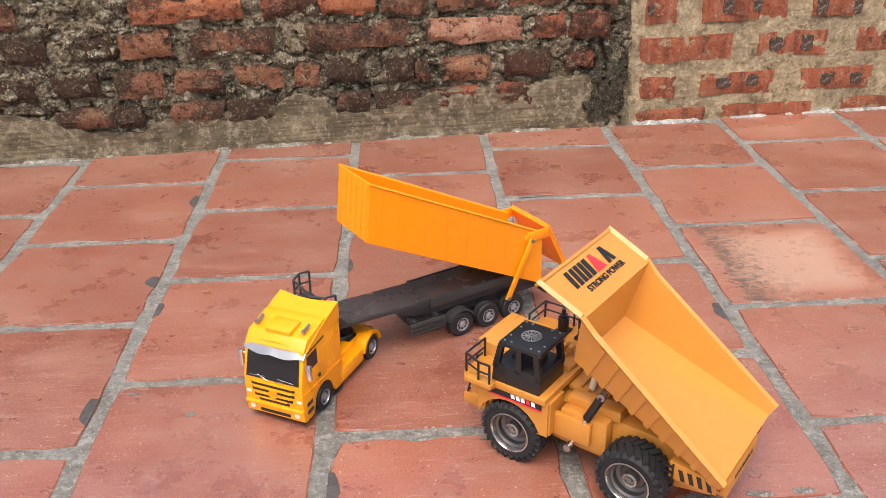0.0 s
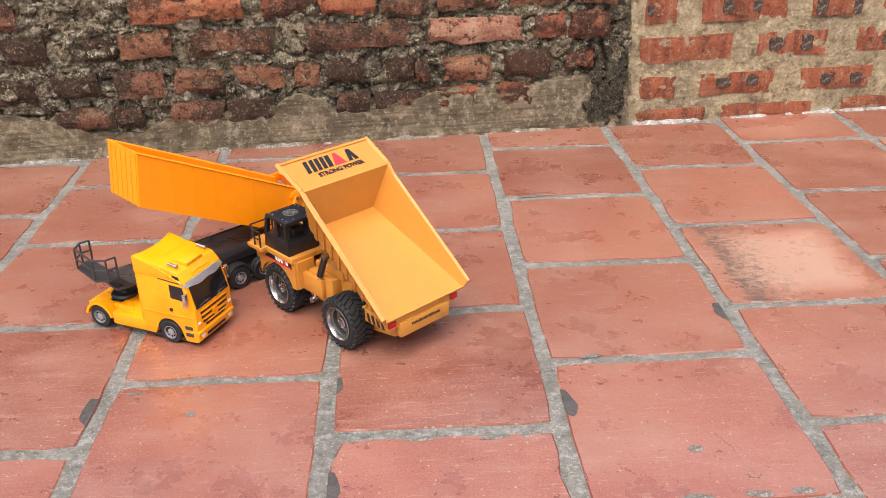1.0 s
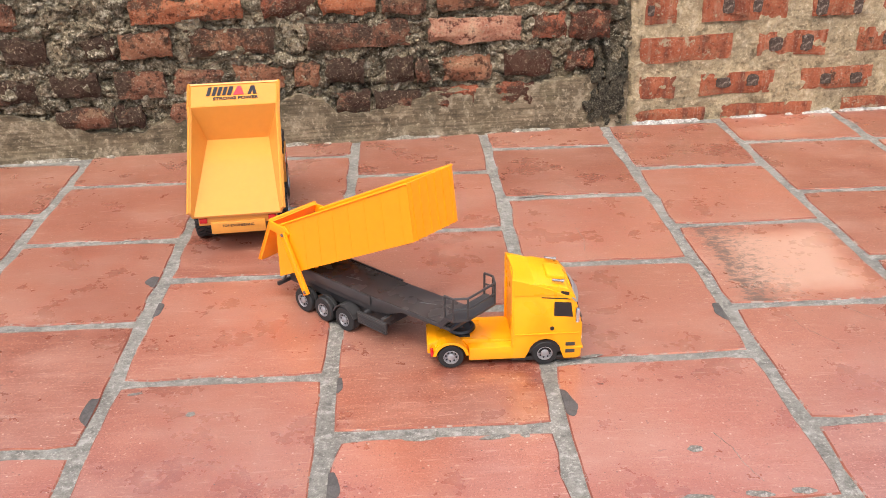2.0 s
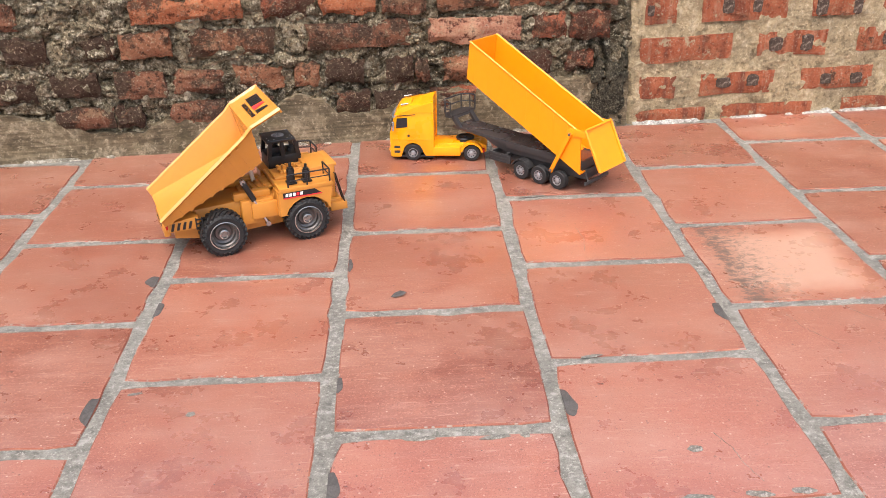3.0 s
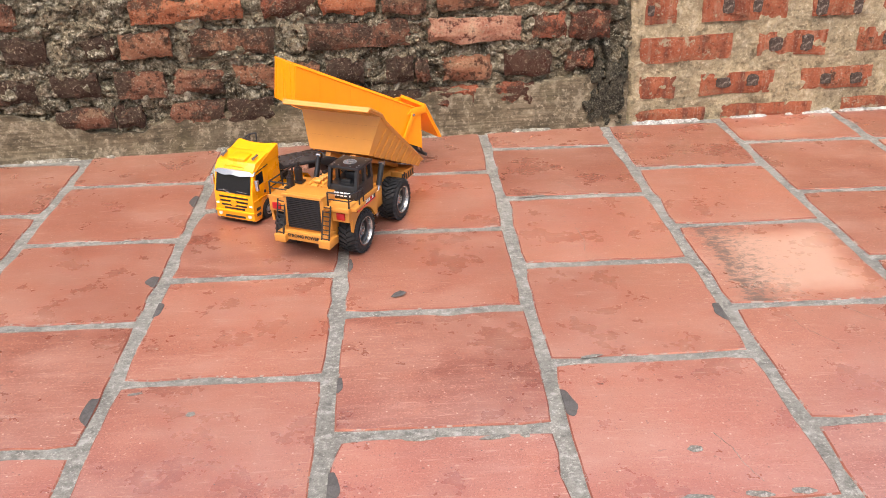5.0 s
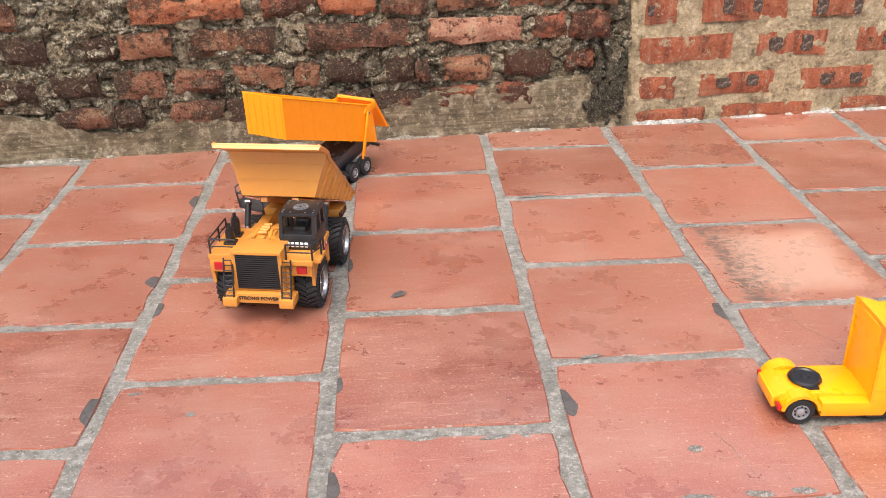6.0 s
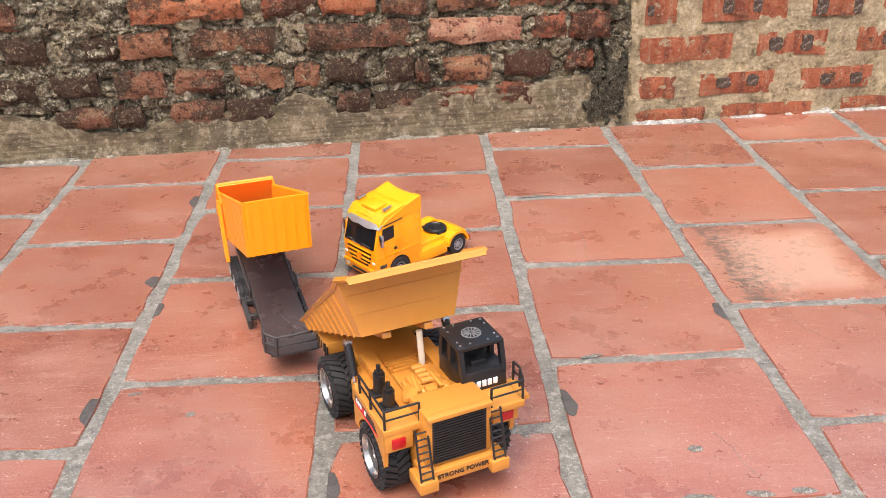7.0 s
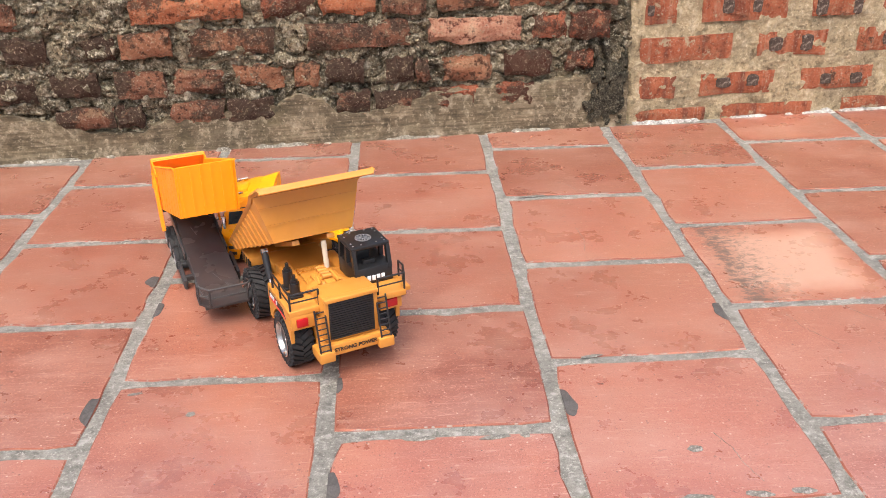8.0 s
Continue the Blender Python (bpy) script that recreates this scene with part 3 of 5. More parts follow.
    add_lathe(bm, [(0.0125, 0.0), (0.0125, 0.0012), (0.0112, 0.0012), (0.0112, 0.0)], 28, False)
    bmesh.ops.transform(bm, matrix=pose(0.070, 0.056, z1, 90, 0, 0), verts=list(bm.verts))
    for k in range(6):
        add_box(bm, -0.0118, 0.0118, -0.0007, 0.0007, -0.0005, 0.0014, 0, pose(0.070, 0.056, z1, 0, 0, k * 30))
    part("fan_grille", bm, FADED, roof, "round grey fan grille")
    for px in (x0 + 0.005, 0.056, 0.083, x1 - 0.010):
        for py in (y0 + 0.005, (y0 + y1) / 2 - 0.012, (y0 + y1) / 2 + 0.012, y1 - 0.005):
            if abs(px - 0.070) < 0.02 and abs(py - 0.056) < 0.02:
                continue
            strut("stud", roof, (px, py, z1 - 0.001), (px, py, z1 + 0.001), 0.0014, FADED)
    for k in range(5):
        y = 0.040 + k * 0.0075
        boxpart("cab_mark", WHITEPRINT, cab, 0.1072, 0.1090, y - 0.0026, y + 0.0026, 0.1185, 0.1265, 0.0002)
    boxpart("steering_wheel", DARK, cab, 0.086, 0.092, 0.046, 0.066, 0.134, 0.146, 0.002)
    # tipping bed, held up
    bm = bmesh.new()
    T, N2, N1, C = (-0.190, 0.086, 0.091), (-0.024, 0.084, 0.224), (-0.010, 0.0852, 0.240), (0.046, 0.087, 0.268)
    B0, B1 = (-0.183, 0.0815, 0.078), (0.008, 0.0632, 0.164)
    fl = lambda p, s: (p[0], p[1] * s, p[2])
    for s in (-1, 1):
        add_panel(bm, [fl(p, s) for p in (T, N2, N1, B1, B0)], 0.004, (0, s, 0))
    add_panel(bm, [fl(B0, -1), fl(B0, 1), fl(B1, 1), fl(B1, -1)], 0.004, (0.4, 0, -1))
    add_panel(bm, [fl(N1, -1), fl(N1, 1), fl(B1, 1), fl(B1, -1)], 0.004, (1, 0, 0.2))
    bed = part("tipping_bed", bm, OCHRE_BED, t, "raised ochre tipping bed", False)
    bm = bmesh.new()
    add_panel(bm, [fl(N1, -1), fl(N1, 1), fl(C, 1), fl(C, -1)], 0.004, (-0.4, 0, 1))
    add_panel(bm, [(0.044, -0.088, 0.270), (0.044, 0.088, 0.270), (0.050, 0.088, 0.263), (0.050, -0.088, 0.263)], 0.004, (1, 0, 0.5))
    canopy = part("canopy", bm, OCHRE_BED, bed, "", False)
    for s in (-1, 1):
        bm = bmesh.new()
        for a, b in ((T, N2), (N2, N1), (N1, C)):
            add_tube(bm, fl(a, s), fl(b, s), 0.0042, 4)
        part("rim_rail", bm, OCHRE_BED, bed, "", False)
        for k in range(9):
            u = 0.08 + k * 0.105
            p = Vector(fl(B1, s)).lerp(Vector(fl(B0, s)), u)
            q = Vector(fl(N2, s)).lerp(Vector(fl(T, s)), u)
            q = p.lerp(q, 0.90)
            bm = bmesh.new()
            d = (Vector(T) - Vector(N2)).normalized() * 0.0075
            add_panel(bm, [p + Vector((0, s * 0.0026, 0)), p + d + Vector((0, s * 0.0026, 0)), q + d + Vector((0, s * 0.0026, 0)), q + Vector((0, s * 0.0026, 0))], 0.003, (0, s, 0))
            part("rib", bm, OCHRE_BED, bed, "", False)
    for u in (0.34, 0.68):
        p, q = Vector(B1).lerp(Vector(N1), u), Vector(B1).lerp(Vector(N1), u + 0.035)
        bm = bmesh.new()
        o = Vector((0.0015, 0, 0))
        add_panel(bm, [p + o, q + o, Vector(fl(q, -1)) + o, Vector(fl(p, -1)) + o], 0.002, (1, 0, 0))
        part("front_batten", bm, OCHRE_BED, bed, "", False)
    bm = bmesh.new()
    for s in (-1, 1):
        add_box(bm, -0.17, 0.002, min(s * 0.022, s * 0.034), max(s * 0.022, s * 0.034), -0.008, 0.0, 0.001, plane_pose((0.0, 0, 0.158), (Vector(B1) - Vector(B0)) * 1.0 - Vector((0, -0.001, 0)), (0, 1, 0)))
    part("bed_beam", bm, OCHRE, bed)
    # marks on the canopy
    mid = (Vector(N1) + Vector(C)) / 2
    mid.y = 0
    cm = plane_pose(mid + Vector((-0.0003, 0, 0.0006)), (0, -1, 0), (Vector(C) - Vector(N1)) * Vector((1, 0, 1)))
    xs = -0.046
    for k, (w, red) in enumerate(((0.017, 0), (0.016, 0), (0.009, 0), (0.020, 1), (0.019, 0))):
        bm = bmesh.new()
        sl = 0.004
        if k in (0, 1):
            for d in (0.0, w - 0.0075):
                add_panel(bm, [(xs + d, -0.004, 0.0008), (xs + d + 0.006, -0.004, 0.0008), (xs + d + 0.006 + sl, 0.017, 0.0008), (xs + d + sl, 0.017, 0.0008)], 0.0006, (0, 0, 1))
        elif k == 4:
            add_panel(bm, [(xs + 0.003, -0.004, 0.0008), (xs + 0.009, 0.017, 0.0008), (xs + 0.015, 0.017, 0.0008), (xs + 0.019, -0.004, 0.0008), (xs + 0.013, -0.004, 0.0008), (xs + 0.0115, 0.006, 0.0008), (xs + 0.009, -0.004, 0.0008)], 0.0006, (0, 0, 1))
        elif k == 3:
            add_panel(bm, [(xs, -0.004, 0.0008), (xs + 0.008, 0.017, 0.0008), (xs + 0.013, 0.017, 0.0008), (xs + 0.0185, -0.004, 0.0008), (xs + 0.0125, -0.004, 0.0008)], 0.0006, (0, 0, 1))
        else:
            add_panel(bm, [(xs, -0.004, 0.0008), (xs + w - 0.002, -0.004, 0.0008), (xs + w - 0.002 + sl, 0.017, 0.0008), (xs + sl, 0.017, 0.0008)], 0.0006, (0, 0, 1))
        mark = part("logo_mark", bm, REDPRINT if red else DARK, canopy, "", False)
        mark.matrix_basis = cm @ Matrix.Diagonal((1.16, 1.16, 1.0, 1.0))
        xs += w + 0.001
    lettering("canopy_words", "STRONG POWER", 0.0112, DARK, canopy, cm @ pose(0.004, -0.0138, 0.0004), 0.00035)
    # rams
    for s in (-1, 1):
        a, m_, b = Vector((0.006, s * 0.069, 0.044)), Vector((-0.016, s * 0.069, 0.095)), Vector((-0.034, s * 0.069, 0.134))
        strut("ram_rod", t, a, m_, 0.0028, CHROME, "steel ram rod")
        strut("ram_sleeve", t, m_, b, 0.0055, DARK, "black ram sleeve")
        for p in (a, b):
            strut("pin", t, p - Vector((0, 0.005, 0)), p + Vector((0, 0.005, 0)), 0.005, STEEL)
    strut("prop", t, (0.004, 0.018, 0.10), (-0.004, 0.018, 0.146), 0.0042, CREAM, "cream plastic prop under the bed")
    wheels = [big_wheel(t, x, s) for x in (0.081, -0.081) for s in (1, -1)]
    return t, wheels


# ---- road wheels shared by tractor and trailer ----
def road_wheel(parent, x, s, r=0.0200, y=0.0385, w=0.016):
    bm = bmesh.new()
    add_lathe(bm, [(0.011, -w / 2), (r * 0.92, -w / 2), (r, -w / 2 + 0.002), (r, -0.002), (r - 0.001, -0.0012), (r - 0.001, 0.0012), (r, 0.002), (r, w / 2 - 0.002), (r * 0.92, w / 2), (0.011, w / 2)], 32, False)
    wheel = part("wheel", bm, RUBBER, parent, "small black tyre with a bright hub")
    o = s
    f = w / 2
    bm = bmesh.new()
    add_lathe(bm, [(0.0115, o * (f + 0.0008)), (0.0105, o * (f + 0.001)), (0.0095, o * (f - 0.002)), (0.006, o * (f - 0.003)), (0.0055, o * f), (0.003, o * (f + 0.0015)), (0.0, o * (f + 0.0015))], 24, False)
    part("hub", bm, SILVER, wheel, "silver hub")
    bm = bmesh.new()
    for k in range(8):
        a = 2 * math.pi * k / 8
        add_tube(bm, (0.0078 * math.cos(a), o * (f - 0.003), 0.0078 * math.sin(a)), (0.0078 * math.cos(a), o * (f - 0.0008), 0.0078 * math.sin(a)), 0.0013, 6)
    part("hub_bolts", bm, DARK, wheel)
    wheel.location = (x, s * y, r)
    return wheel


def tractor_unit():
    t = thing("tractor_unit", "bright yellow toy semi tractor with sleeper cab and black windscreen", "toy truck", kind="thing")
    hw = 0.0455
    # cab shell
    bm = bmesh.new()
    prof = [(0.022, 0.030), (0.022, 0.136), (0.060, 0.136), (0.100, 0.127), (0.111, 0.114), (0.1235, 0.066), (0.1235, 0.012), (0.118, 0.009), (0.098, 0.009)]
    for i in range(9):
        a = radians(5 + i * 21)
        prof.append((0.0696 + 0.024 * math.cos(a), 0.0195 + 0.024 * math.sin(a)))
    prof += [(0.040, 0.012), (0.022, 0.012)]
    add_prism(bm, prof, -hw, hw, 0.0014)
    cab = part("cab", bm, YELLOW, t, "yellow cab shell")
    boxpart("wheel_well", DARK, cab, 0.046, 0.094, -0.0440, 0.0440, 0.020, 0.0405, 0.0)
    # roof fairing with raised flared sides and a dipping back edge
    bm = bmesh.new()
    nx, ny = 9, 13
    grid = []
    for i in range(nx):
        u = i / (nx - 1)
        row = []
        for j in range(ny):
            v = -1 + 2 * j / (ny - 1)
            x = 0.019 + u * 0.089 + 0.005 * (1 - v * v) * (1 - u)
            z = 0.120 + 0.022 * (1 - u) ** 0.8 - 0.008 * u * u * v * v + 0.004 * abs(v) ** 2.5 * (1 - u) - (0.002 if abs(v) > 0.95 else 0)
            row.append(bm.verts.new((x, v * 0.0465, z)))
        grid.append(row)
    for i in range(nx - 1):
        for j in range(ny - 1):
            bm.faces.new((grid[i][j], grid[i + 1][j], grid[i + 1][j + 1], grid[i][j + 1]))
    ext = bmesh.ops.extrude_face_region(bm, geom=list(bm.faces))
    for v in ext["geom"]:
        if isinstance(v, bmesh.types.BMVert):
            v.co.z = min(v.co.z - 0.003, 0.118)
    bmesh.ops.recalc_face_normals(bm, faces=list(bm.faces))
    roof = part("roof_fairing", bm, YELLOW, t)
    bm = bmesh.new()
    add_box(bm, 0.052, 0.080, -0.020, 0.020, 0.128, 0.1375, 0.002, pose(0, 0, 0.0098, 0, 9, 0))
    part("roof_hatch", bm, YELLOW, roof)
    # rear wall hollow and side details
    for s in (-1, 1):
        boxpart("rear_wall_edge", YELLOW, cab, 0.0190, 0.0225, min(s * 0.0425, s * 0.0455), max(s * 0.0425, s * 0.0455), 0.030, 0.140, 0.0008)
    # windscreen and visor
    bm = bmesh.new()
    add_panel(bm, [(0.1242, -0.041, 0.068), (0.1242, 0.041, 0.068), (0.1145, 0.040, 0.106), (0.1145, -0.040, 0.106)], 0.003, (1, 0, 0.2))
    part("windscreen", bm, SMOKED, cab, "black tinted windscreen", False)
    bm = bmesh.new()
    rings = []
    for i in range(17):
        a = -1 + i / 8
        x = 0.1215 - 0.007 * a * a
        low = 0.1050 + 0.0016 * math.cos(a * 7.0) * (1 - 0.4 * abs(a))
        high = 0.1140 - 0.0018 * a * a
        rings.append([bm.verts.new((px, a * 0.0470, pz)) for px, pz in ((x, low), (x - 0.006, high), (x - 0.009, high), (x - 0.0035, low))])
    for p, q in zip(rings, rings[1:]):
        for j in range(4):
            bm.faces.new((p[j], q[j], q[(j + 1) % 4], p[(j + 1) % 4]))
    bm.faces.new(rings[0])
    bm.faces.new(rings[-1][::-1])
    bmesh.ops.recalc_face_normals(bm, faces=list(bm.faces))
    part("sun_visor", bm, SILVER, cab, "silver sun visor", False)
    for s in (-1, 1):
        bm = bmesh.new()
        add_tube(bm, (0.1255, s * 0.006, 0.0675), (0.1245, s * 0.022, 0.0735), 0.0006, 6)
        add_tube(bm, (0.1250, s * 0.010, 0.0735), (0.1250, s * 0.034, 0.0715), 0.0006, 6)
        part("wiper", bm, STEEL, cab, "silver wiper")
        y = s * (hw + 0.0004)
        bm = bmesh.new()
        add_panel(bm, [(0.081, y, 0.083), (0.109, y, 0.080), (0.1055, y, 0.104), (0.081, y, 0.106)], 0.0012, (0, s, 0))
        part("side_window", bm, SMOKED, cab, "black tinted side window", False)
        quad_flat("trim_line", [(0.062, y, 0.1130), (0.104, y, 0.1090), (0.104, y, 0.1106), (0.062, y, 0.1146)], DARK, cab, 0.001)
        if s < 0:
            quad_flat("side_vent", [(0.090, y, 0.1175), (0.102, y, 0.1160), (0.102, y, 0.1215), (0.090, y, 0.1235)], DARK, cab, 0.001)
        bm = bmesh.new()
        add_tube(bm, (0.079, s * hw, 0.062), (0.079, s * (hw + 0.001), 0.062), 0.0032, 12)
        part("door_handle", bm, DARK, cab)
        for zz in (0.034, 0.022):
            boxpart("step_recess", CHARCOAL, cab, 0.100, 0.114, min(s * 0.0449, s * (hw + 0.0008)), max(s * 0.0449, s * (hw + 0.0008)), zz - 0.003, zz + 0.003, 0.0005)
        boxpart("door_line", YELLOW, cab, 0.024, 0.120, min(s * hw, s * (hw + 0.0012)), max(s * hw, s * (hw + 0.0012)), 0.0520, 0.0540, 0.0004)
        bm = bmesh.new()
        add_box(bm, 0.111, 0.117, min(s * 0.049, s * 0.057), max(s * 0.049, s * 0.057), 0.076, 0.099, 0.002)
        add_tube(bm, (0.112, s * 0.044, 0.095), (0.114, s * 0.053, 0.095), 0.0012, 6)
        part("mirror", bm, CHROME, cab, "silver wing mirror")
        bm = bmesh.new()
        add_tube(bm, (0.078, s * 0.036, 0.137), (0.092, s * 0.036, 0.1345), 0.0022, 10)
        add_tube(bm, (0.092, s * 0.036, 0.1345), (0.095, s * 0.036, 0.134), 0.0032, 10)
        part("roof_horn", bm, STEEL, roof, "silver roof horn")
        bm = bmesh.new()
        add_tube(bm, (0.1225, s * 0.035, 0.021), (0.1250, s * 0.035, 0.021), 0.0042, 14)
        part("headlamp", bm, WHITE_LIT, cab, "small white headlamp, lit")
        boxpart("indicator", CLEAR, cab, 0.1225, 0.1245, min(s * 0.036, s * 0.043), max(s * 0.036, s * 0.043), 0.041, 0.045, 0.0006)
    # grille slots
    for k, (z, w) in enumerate(((0.0580, 0.034), (0.0495, 0.033), (0.0410, 0.030), (0.0345, 0.024))):
        boxpart("grille_slot", DARK, cab, 0.1215, 0.1243, -w, w, z - 0.0021, z + 0.0021, 0.0005)
        boxpart("grille_bar", YELLOW, cab, 0.1225, 0.1256, -w + 0.003, w - 0.003, z + 0.0024, z + 0.0046, 0.0006)
    boxpart("lower_intake", DARK, cab, 0.1215, 0.1242, -0.024, 0.024, 0.0145, 0.0195, 0.0008)
    boxpart("bumper", YELLOW, t, 0.110, 0.1262, -0.0460, 0.0460, 0.0245, 0.0300, 0.0015)
    bm = bmesh.new()
    add_tube(bm, (0.1235, 0, 0.047), (0.1262, 0, 0.047), 0.0068, 20)
    part("badge", bm, ORANGE, cab, "round moulded badge")
    boxpart("underbody", DARK, t, 0.02, 0.118, -0.043, 0.043, 0.0070, 0.013, 0.001)
    # rear chassis
    bm = bmesh.new()
    add_prism(bm, [(-0.102, 0.022), (-0.102, 0.034), (-0.090, 0.040), (-0.035, 0.040), (0.024, 0.036), (0.024, 0.012), (-0.04, 0.012), (-0.048, 0.022)], -0.030, 0.030, 0.0012)
    add_box(bm, -0.043, 0.024, -0.0455, 0.0455, 0.012, 0.0335, 0.002)
    add_box(bm, -0.104, -0.096, -0.030, 0.030, 0.018, 0.034, 0.001)
    chassis = part("chassis", bm, YELLOW, t, "yellow chassis with side skirts")
    for s in (-1, 1):
        bm = bmesh.new()
        prof = []
        for i in range(11):
            a = radians(8 + i * 16.4)
            prof.append((-0.0696 + 0.0270 * math.cos(a), 0.019 + 0.0270 * math.sin(a)))
        inner = [(-0.0696 + 0.0225 * math.cos(radians(8 + i * 16.4)), 0.019 + 0.0225 * math.sin(radians(8 + i * 16.4))) for i in range(10, -1, -1)]
        for i in range(10):
            q = [prof[i], prof[i + 1], inner[9 - i], inner[10 - i]]
            add_prism(bm, q, min(s * 0.026, s * 0.047), max(s * 0.026, s * 0.047))
        bmesh.ops.remove_doubles(bm, verts=list(bm.verts), dist=0.0001)
        part("mudguard", bm, YELLOW, chassis, "yellow arched mudguard")
        boxpart("tail_lamp", RED, chassis, -0.1000, -0.0955, min(s * 0.032, s * 0.045), max(s * 0.032, s * 0.045), 0.021, 0.029, 0.001, "red tail lamp")
    bm = bmesh.new()
    add_lathe(bm, [(0.0, -0.004), (0.020, -0.004), (0.0225, -0.001), (0.0205, 0.0025), (0.017, 0.003), (0.015, 0.001), (0.006, 0.001), (0.005, 0.003), (0.0, 0.003)], 28)
    bmesh.ops.transform(bm, matrix=pose(-0.052, 0, 0.045, 90, 0, 0), verts=list(bm.verts))
    add_box(bm, -0.062, -0.040, -0.024, 0.024, 0.038, 0.043, 0.001)
    part("fifth_wheel", bm, DARK, t, "glossy black coupling plate")
    wheels = [road_wheel(t, x, s, 0.0195, 0.0375, 0.016) for x in (0.0696, -0.0696) for s in (1, -1)]
    return t, wheels


def semi_trailer():
    t = thing("semi_trailer", "dark grey toy trailer with raised orange tipper body", "toy trailer", kind="thing")
    PV = 0.021
    d = lambda p: (p[0], p[1], p[2] - PV)
    # chassis, modelled round its pivot over the middle axle
    bm = bmesh.new()
    add_prism(bm, [(x, z - PV) for x, z in ((-0.104, 0.050), (-0.104, 0.072), (0.10, 0.0735), (0.262, 0.079), (0.262, 0.073), (0.165, 0.069), (0.135, 0.056), (0.10, 0.048))], -0.0345, 0.0345, 0.001)
    add_box(bm, -0.108, 0.13, -0.026, 0.026, 0.030 - PV, 0.052 - PV, 0.001)
    chassis = part("chassis", bm, CHARCOAL, t, "dark grey trailer chassis")
    bm = bmesh.new()
    add_panel(bm, [d((-0.10, -0.0325, 0.0728)), d((0.10, -0.0325, 0.0743)), d((0.10, 0.0325, 0.0743)), d((-0.10, 0.0325, 0.0728))], 0.0015, (0, 0, 1))
    add_panel(bm, [d((0.10, -0.0325, 0.0743)), d((0.258, -0.0325, 0.0797)), d((0.258, 0.0325, 0.0797)), d((0.10, 0.0325, 0.0743))], 0.0015, (0, 0, 1))
    part("deck_plate", bm, DECKGREY, chassis, "scuffed dark grey deck plate", False)
    for x, y, dx, dy in ((0.172, -0.004, 0.026, 0.010), (0.205, 0.010, 0.012, 0.004), (0.020, -0.012, 0.030, 0.006)):
        slope = (0.0797 - 0.0743) / 0.158 if x > 0.1 else 0.0015 / 0.2
        lift = lambda q: (0.0743 + (q - 0.10) * slope) - PV + 0.0003
        quad_flat("scratch", [(x, y, lift(x)), (x + dx, y + dy, lift(x + dx)), (x + dx, y + dy + 0.0007, lift(x + dx)), (x, y + 0.0007, lift(x))], FADED, chassis, 0.0003)
    for s in (-1, 1):
        boxpart("side_beam", CHARCOAL, chassis, -0.104, 0.10, min(s * 0.0343, s * 0.038), max(s * 0.0343, s * 0.038), 0.060 - PV, 0.075 - PV, 0.001)
        sk = boxpart("side_skirt", CHARCOAL, chassis, 0.080, 0.142, min(s * 0.043, s * 0.048), max(s * 0.043, s * 0.048), 0.027 - PV, 0.047 - PV, 0.001)
        for xx in (0.090, 0.128):
            boxpart("skirt_bracket", CHARCOAL, chassis, xx, xx + 0.006, min(s * 0.020, s * 0.0435), max(s * 0.020, s * 0.0435), 0.040 - PV, 0.050 - PV, 0.0006)
        for k in range(3):
            boxpart("skirt_rib", CHARCOAL, chassis, 0.082, 0.140, min(s * 0.048, s * 0.0492), max(s * 0.048, s * 0.0492), 0.029 + k * 0.0065 - PV, 0.032 + k * 0.0065 - PV, 0.0004)
        bm = bmesh.new()
        for i in range(8):
            a0, a1 = radians(20 + i * 17.5), radians(20 + (i + 1) * 17.5)
            c = 0.0495
            add_prism(bm, [(c + 0.0255 * math.cos(a0), 0.0255 * math.sin(a0)), (c + 0.0255 * math.cos(a1), 0.0255 * math.sin(a1)), (c + 0.0235 * math.cos(a1), 0.0235 * math.sin(a1)), (c + 0.0235 * math.cos(a0), 0.0235 * math.sin(a0))], min(s * 0.030, s * 0.050), max(s * 0.030, s * 0.050))
        part("mudguard", bm, CHARCOAL, chassis, "", False)
        bm = bmesh.new()
        add_path(bm, [d((-0.108, s * 0.030, 0.05)), d((-0.118, s * 0.030, 0.030))], 0.002)
        part("bumper_bracket", bm, CHARCOAL, chassis)
    boxpart("rear_bumper", CHARCOAL, chassis, -0.121, -0.116, -0.045, 0.045, 0.024 - PV, 0.031 - PV, 0.001)
    # front ladder, step and guard rail
    bm = bmesh.new()
    for y in (-0.030, 0.030):
        add_box(bm, -0.004, 0.004, y - 0.006, y + 0.006, 0.0, 0.036, 0.0008, pose(0.240, 0, 0.074 - PV, 0, 42, 0))
    add_box(bm, -0.002, 0.002, -0.030, 0.030, 0.028, 0.036, 0.0008, pose(0.240, 0, 0.074 - PV, 0, 42, 0))
    rim = [(0.260, -0.046), (0.276, -0.046), (0.291, -0.031), (0.291, 0.031), (0.276, 0.046), (0.260, 0.046)]
    add_panel(bm, [(x, y, 0.1025 - PV) for x, y in rim], 0.0035, (0, 0, 1))
    part("front_step", bm, CHARCOAL, chassis, "dark grey step plate", False)
    zt, zm, zb = 0.136 - PV, 0.119 - PV, 0.1022 - PV
    for name, z, r in (("top_rail", zt, 0.0018), ("mid_rail", zm, 0.0015)):
        bm = bmesh.new()
        add_path(bm, [(x, y * 0.97, z) for x, y in rim], r)
        part(name, bm, CHARCOAL, chassis, "dark grey guard rail")
    for x, y in rim:
        strut("post", chassis, (x, y * 0.97, zb), (x, y * 0.97, zt), 0.0017, CHARCOAL)
    # tipper body, held up
    b0, b1, f1, f0 = (-0.106, 0.047), (0.207, 0.204), (0.197, 0.289), (-0.104, 0.139)
    hw = 0.0475
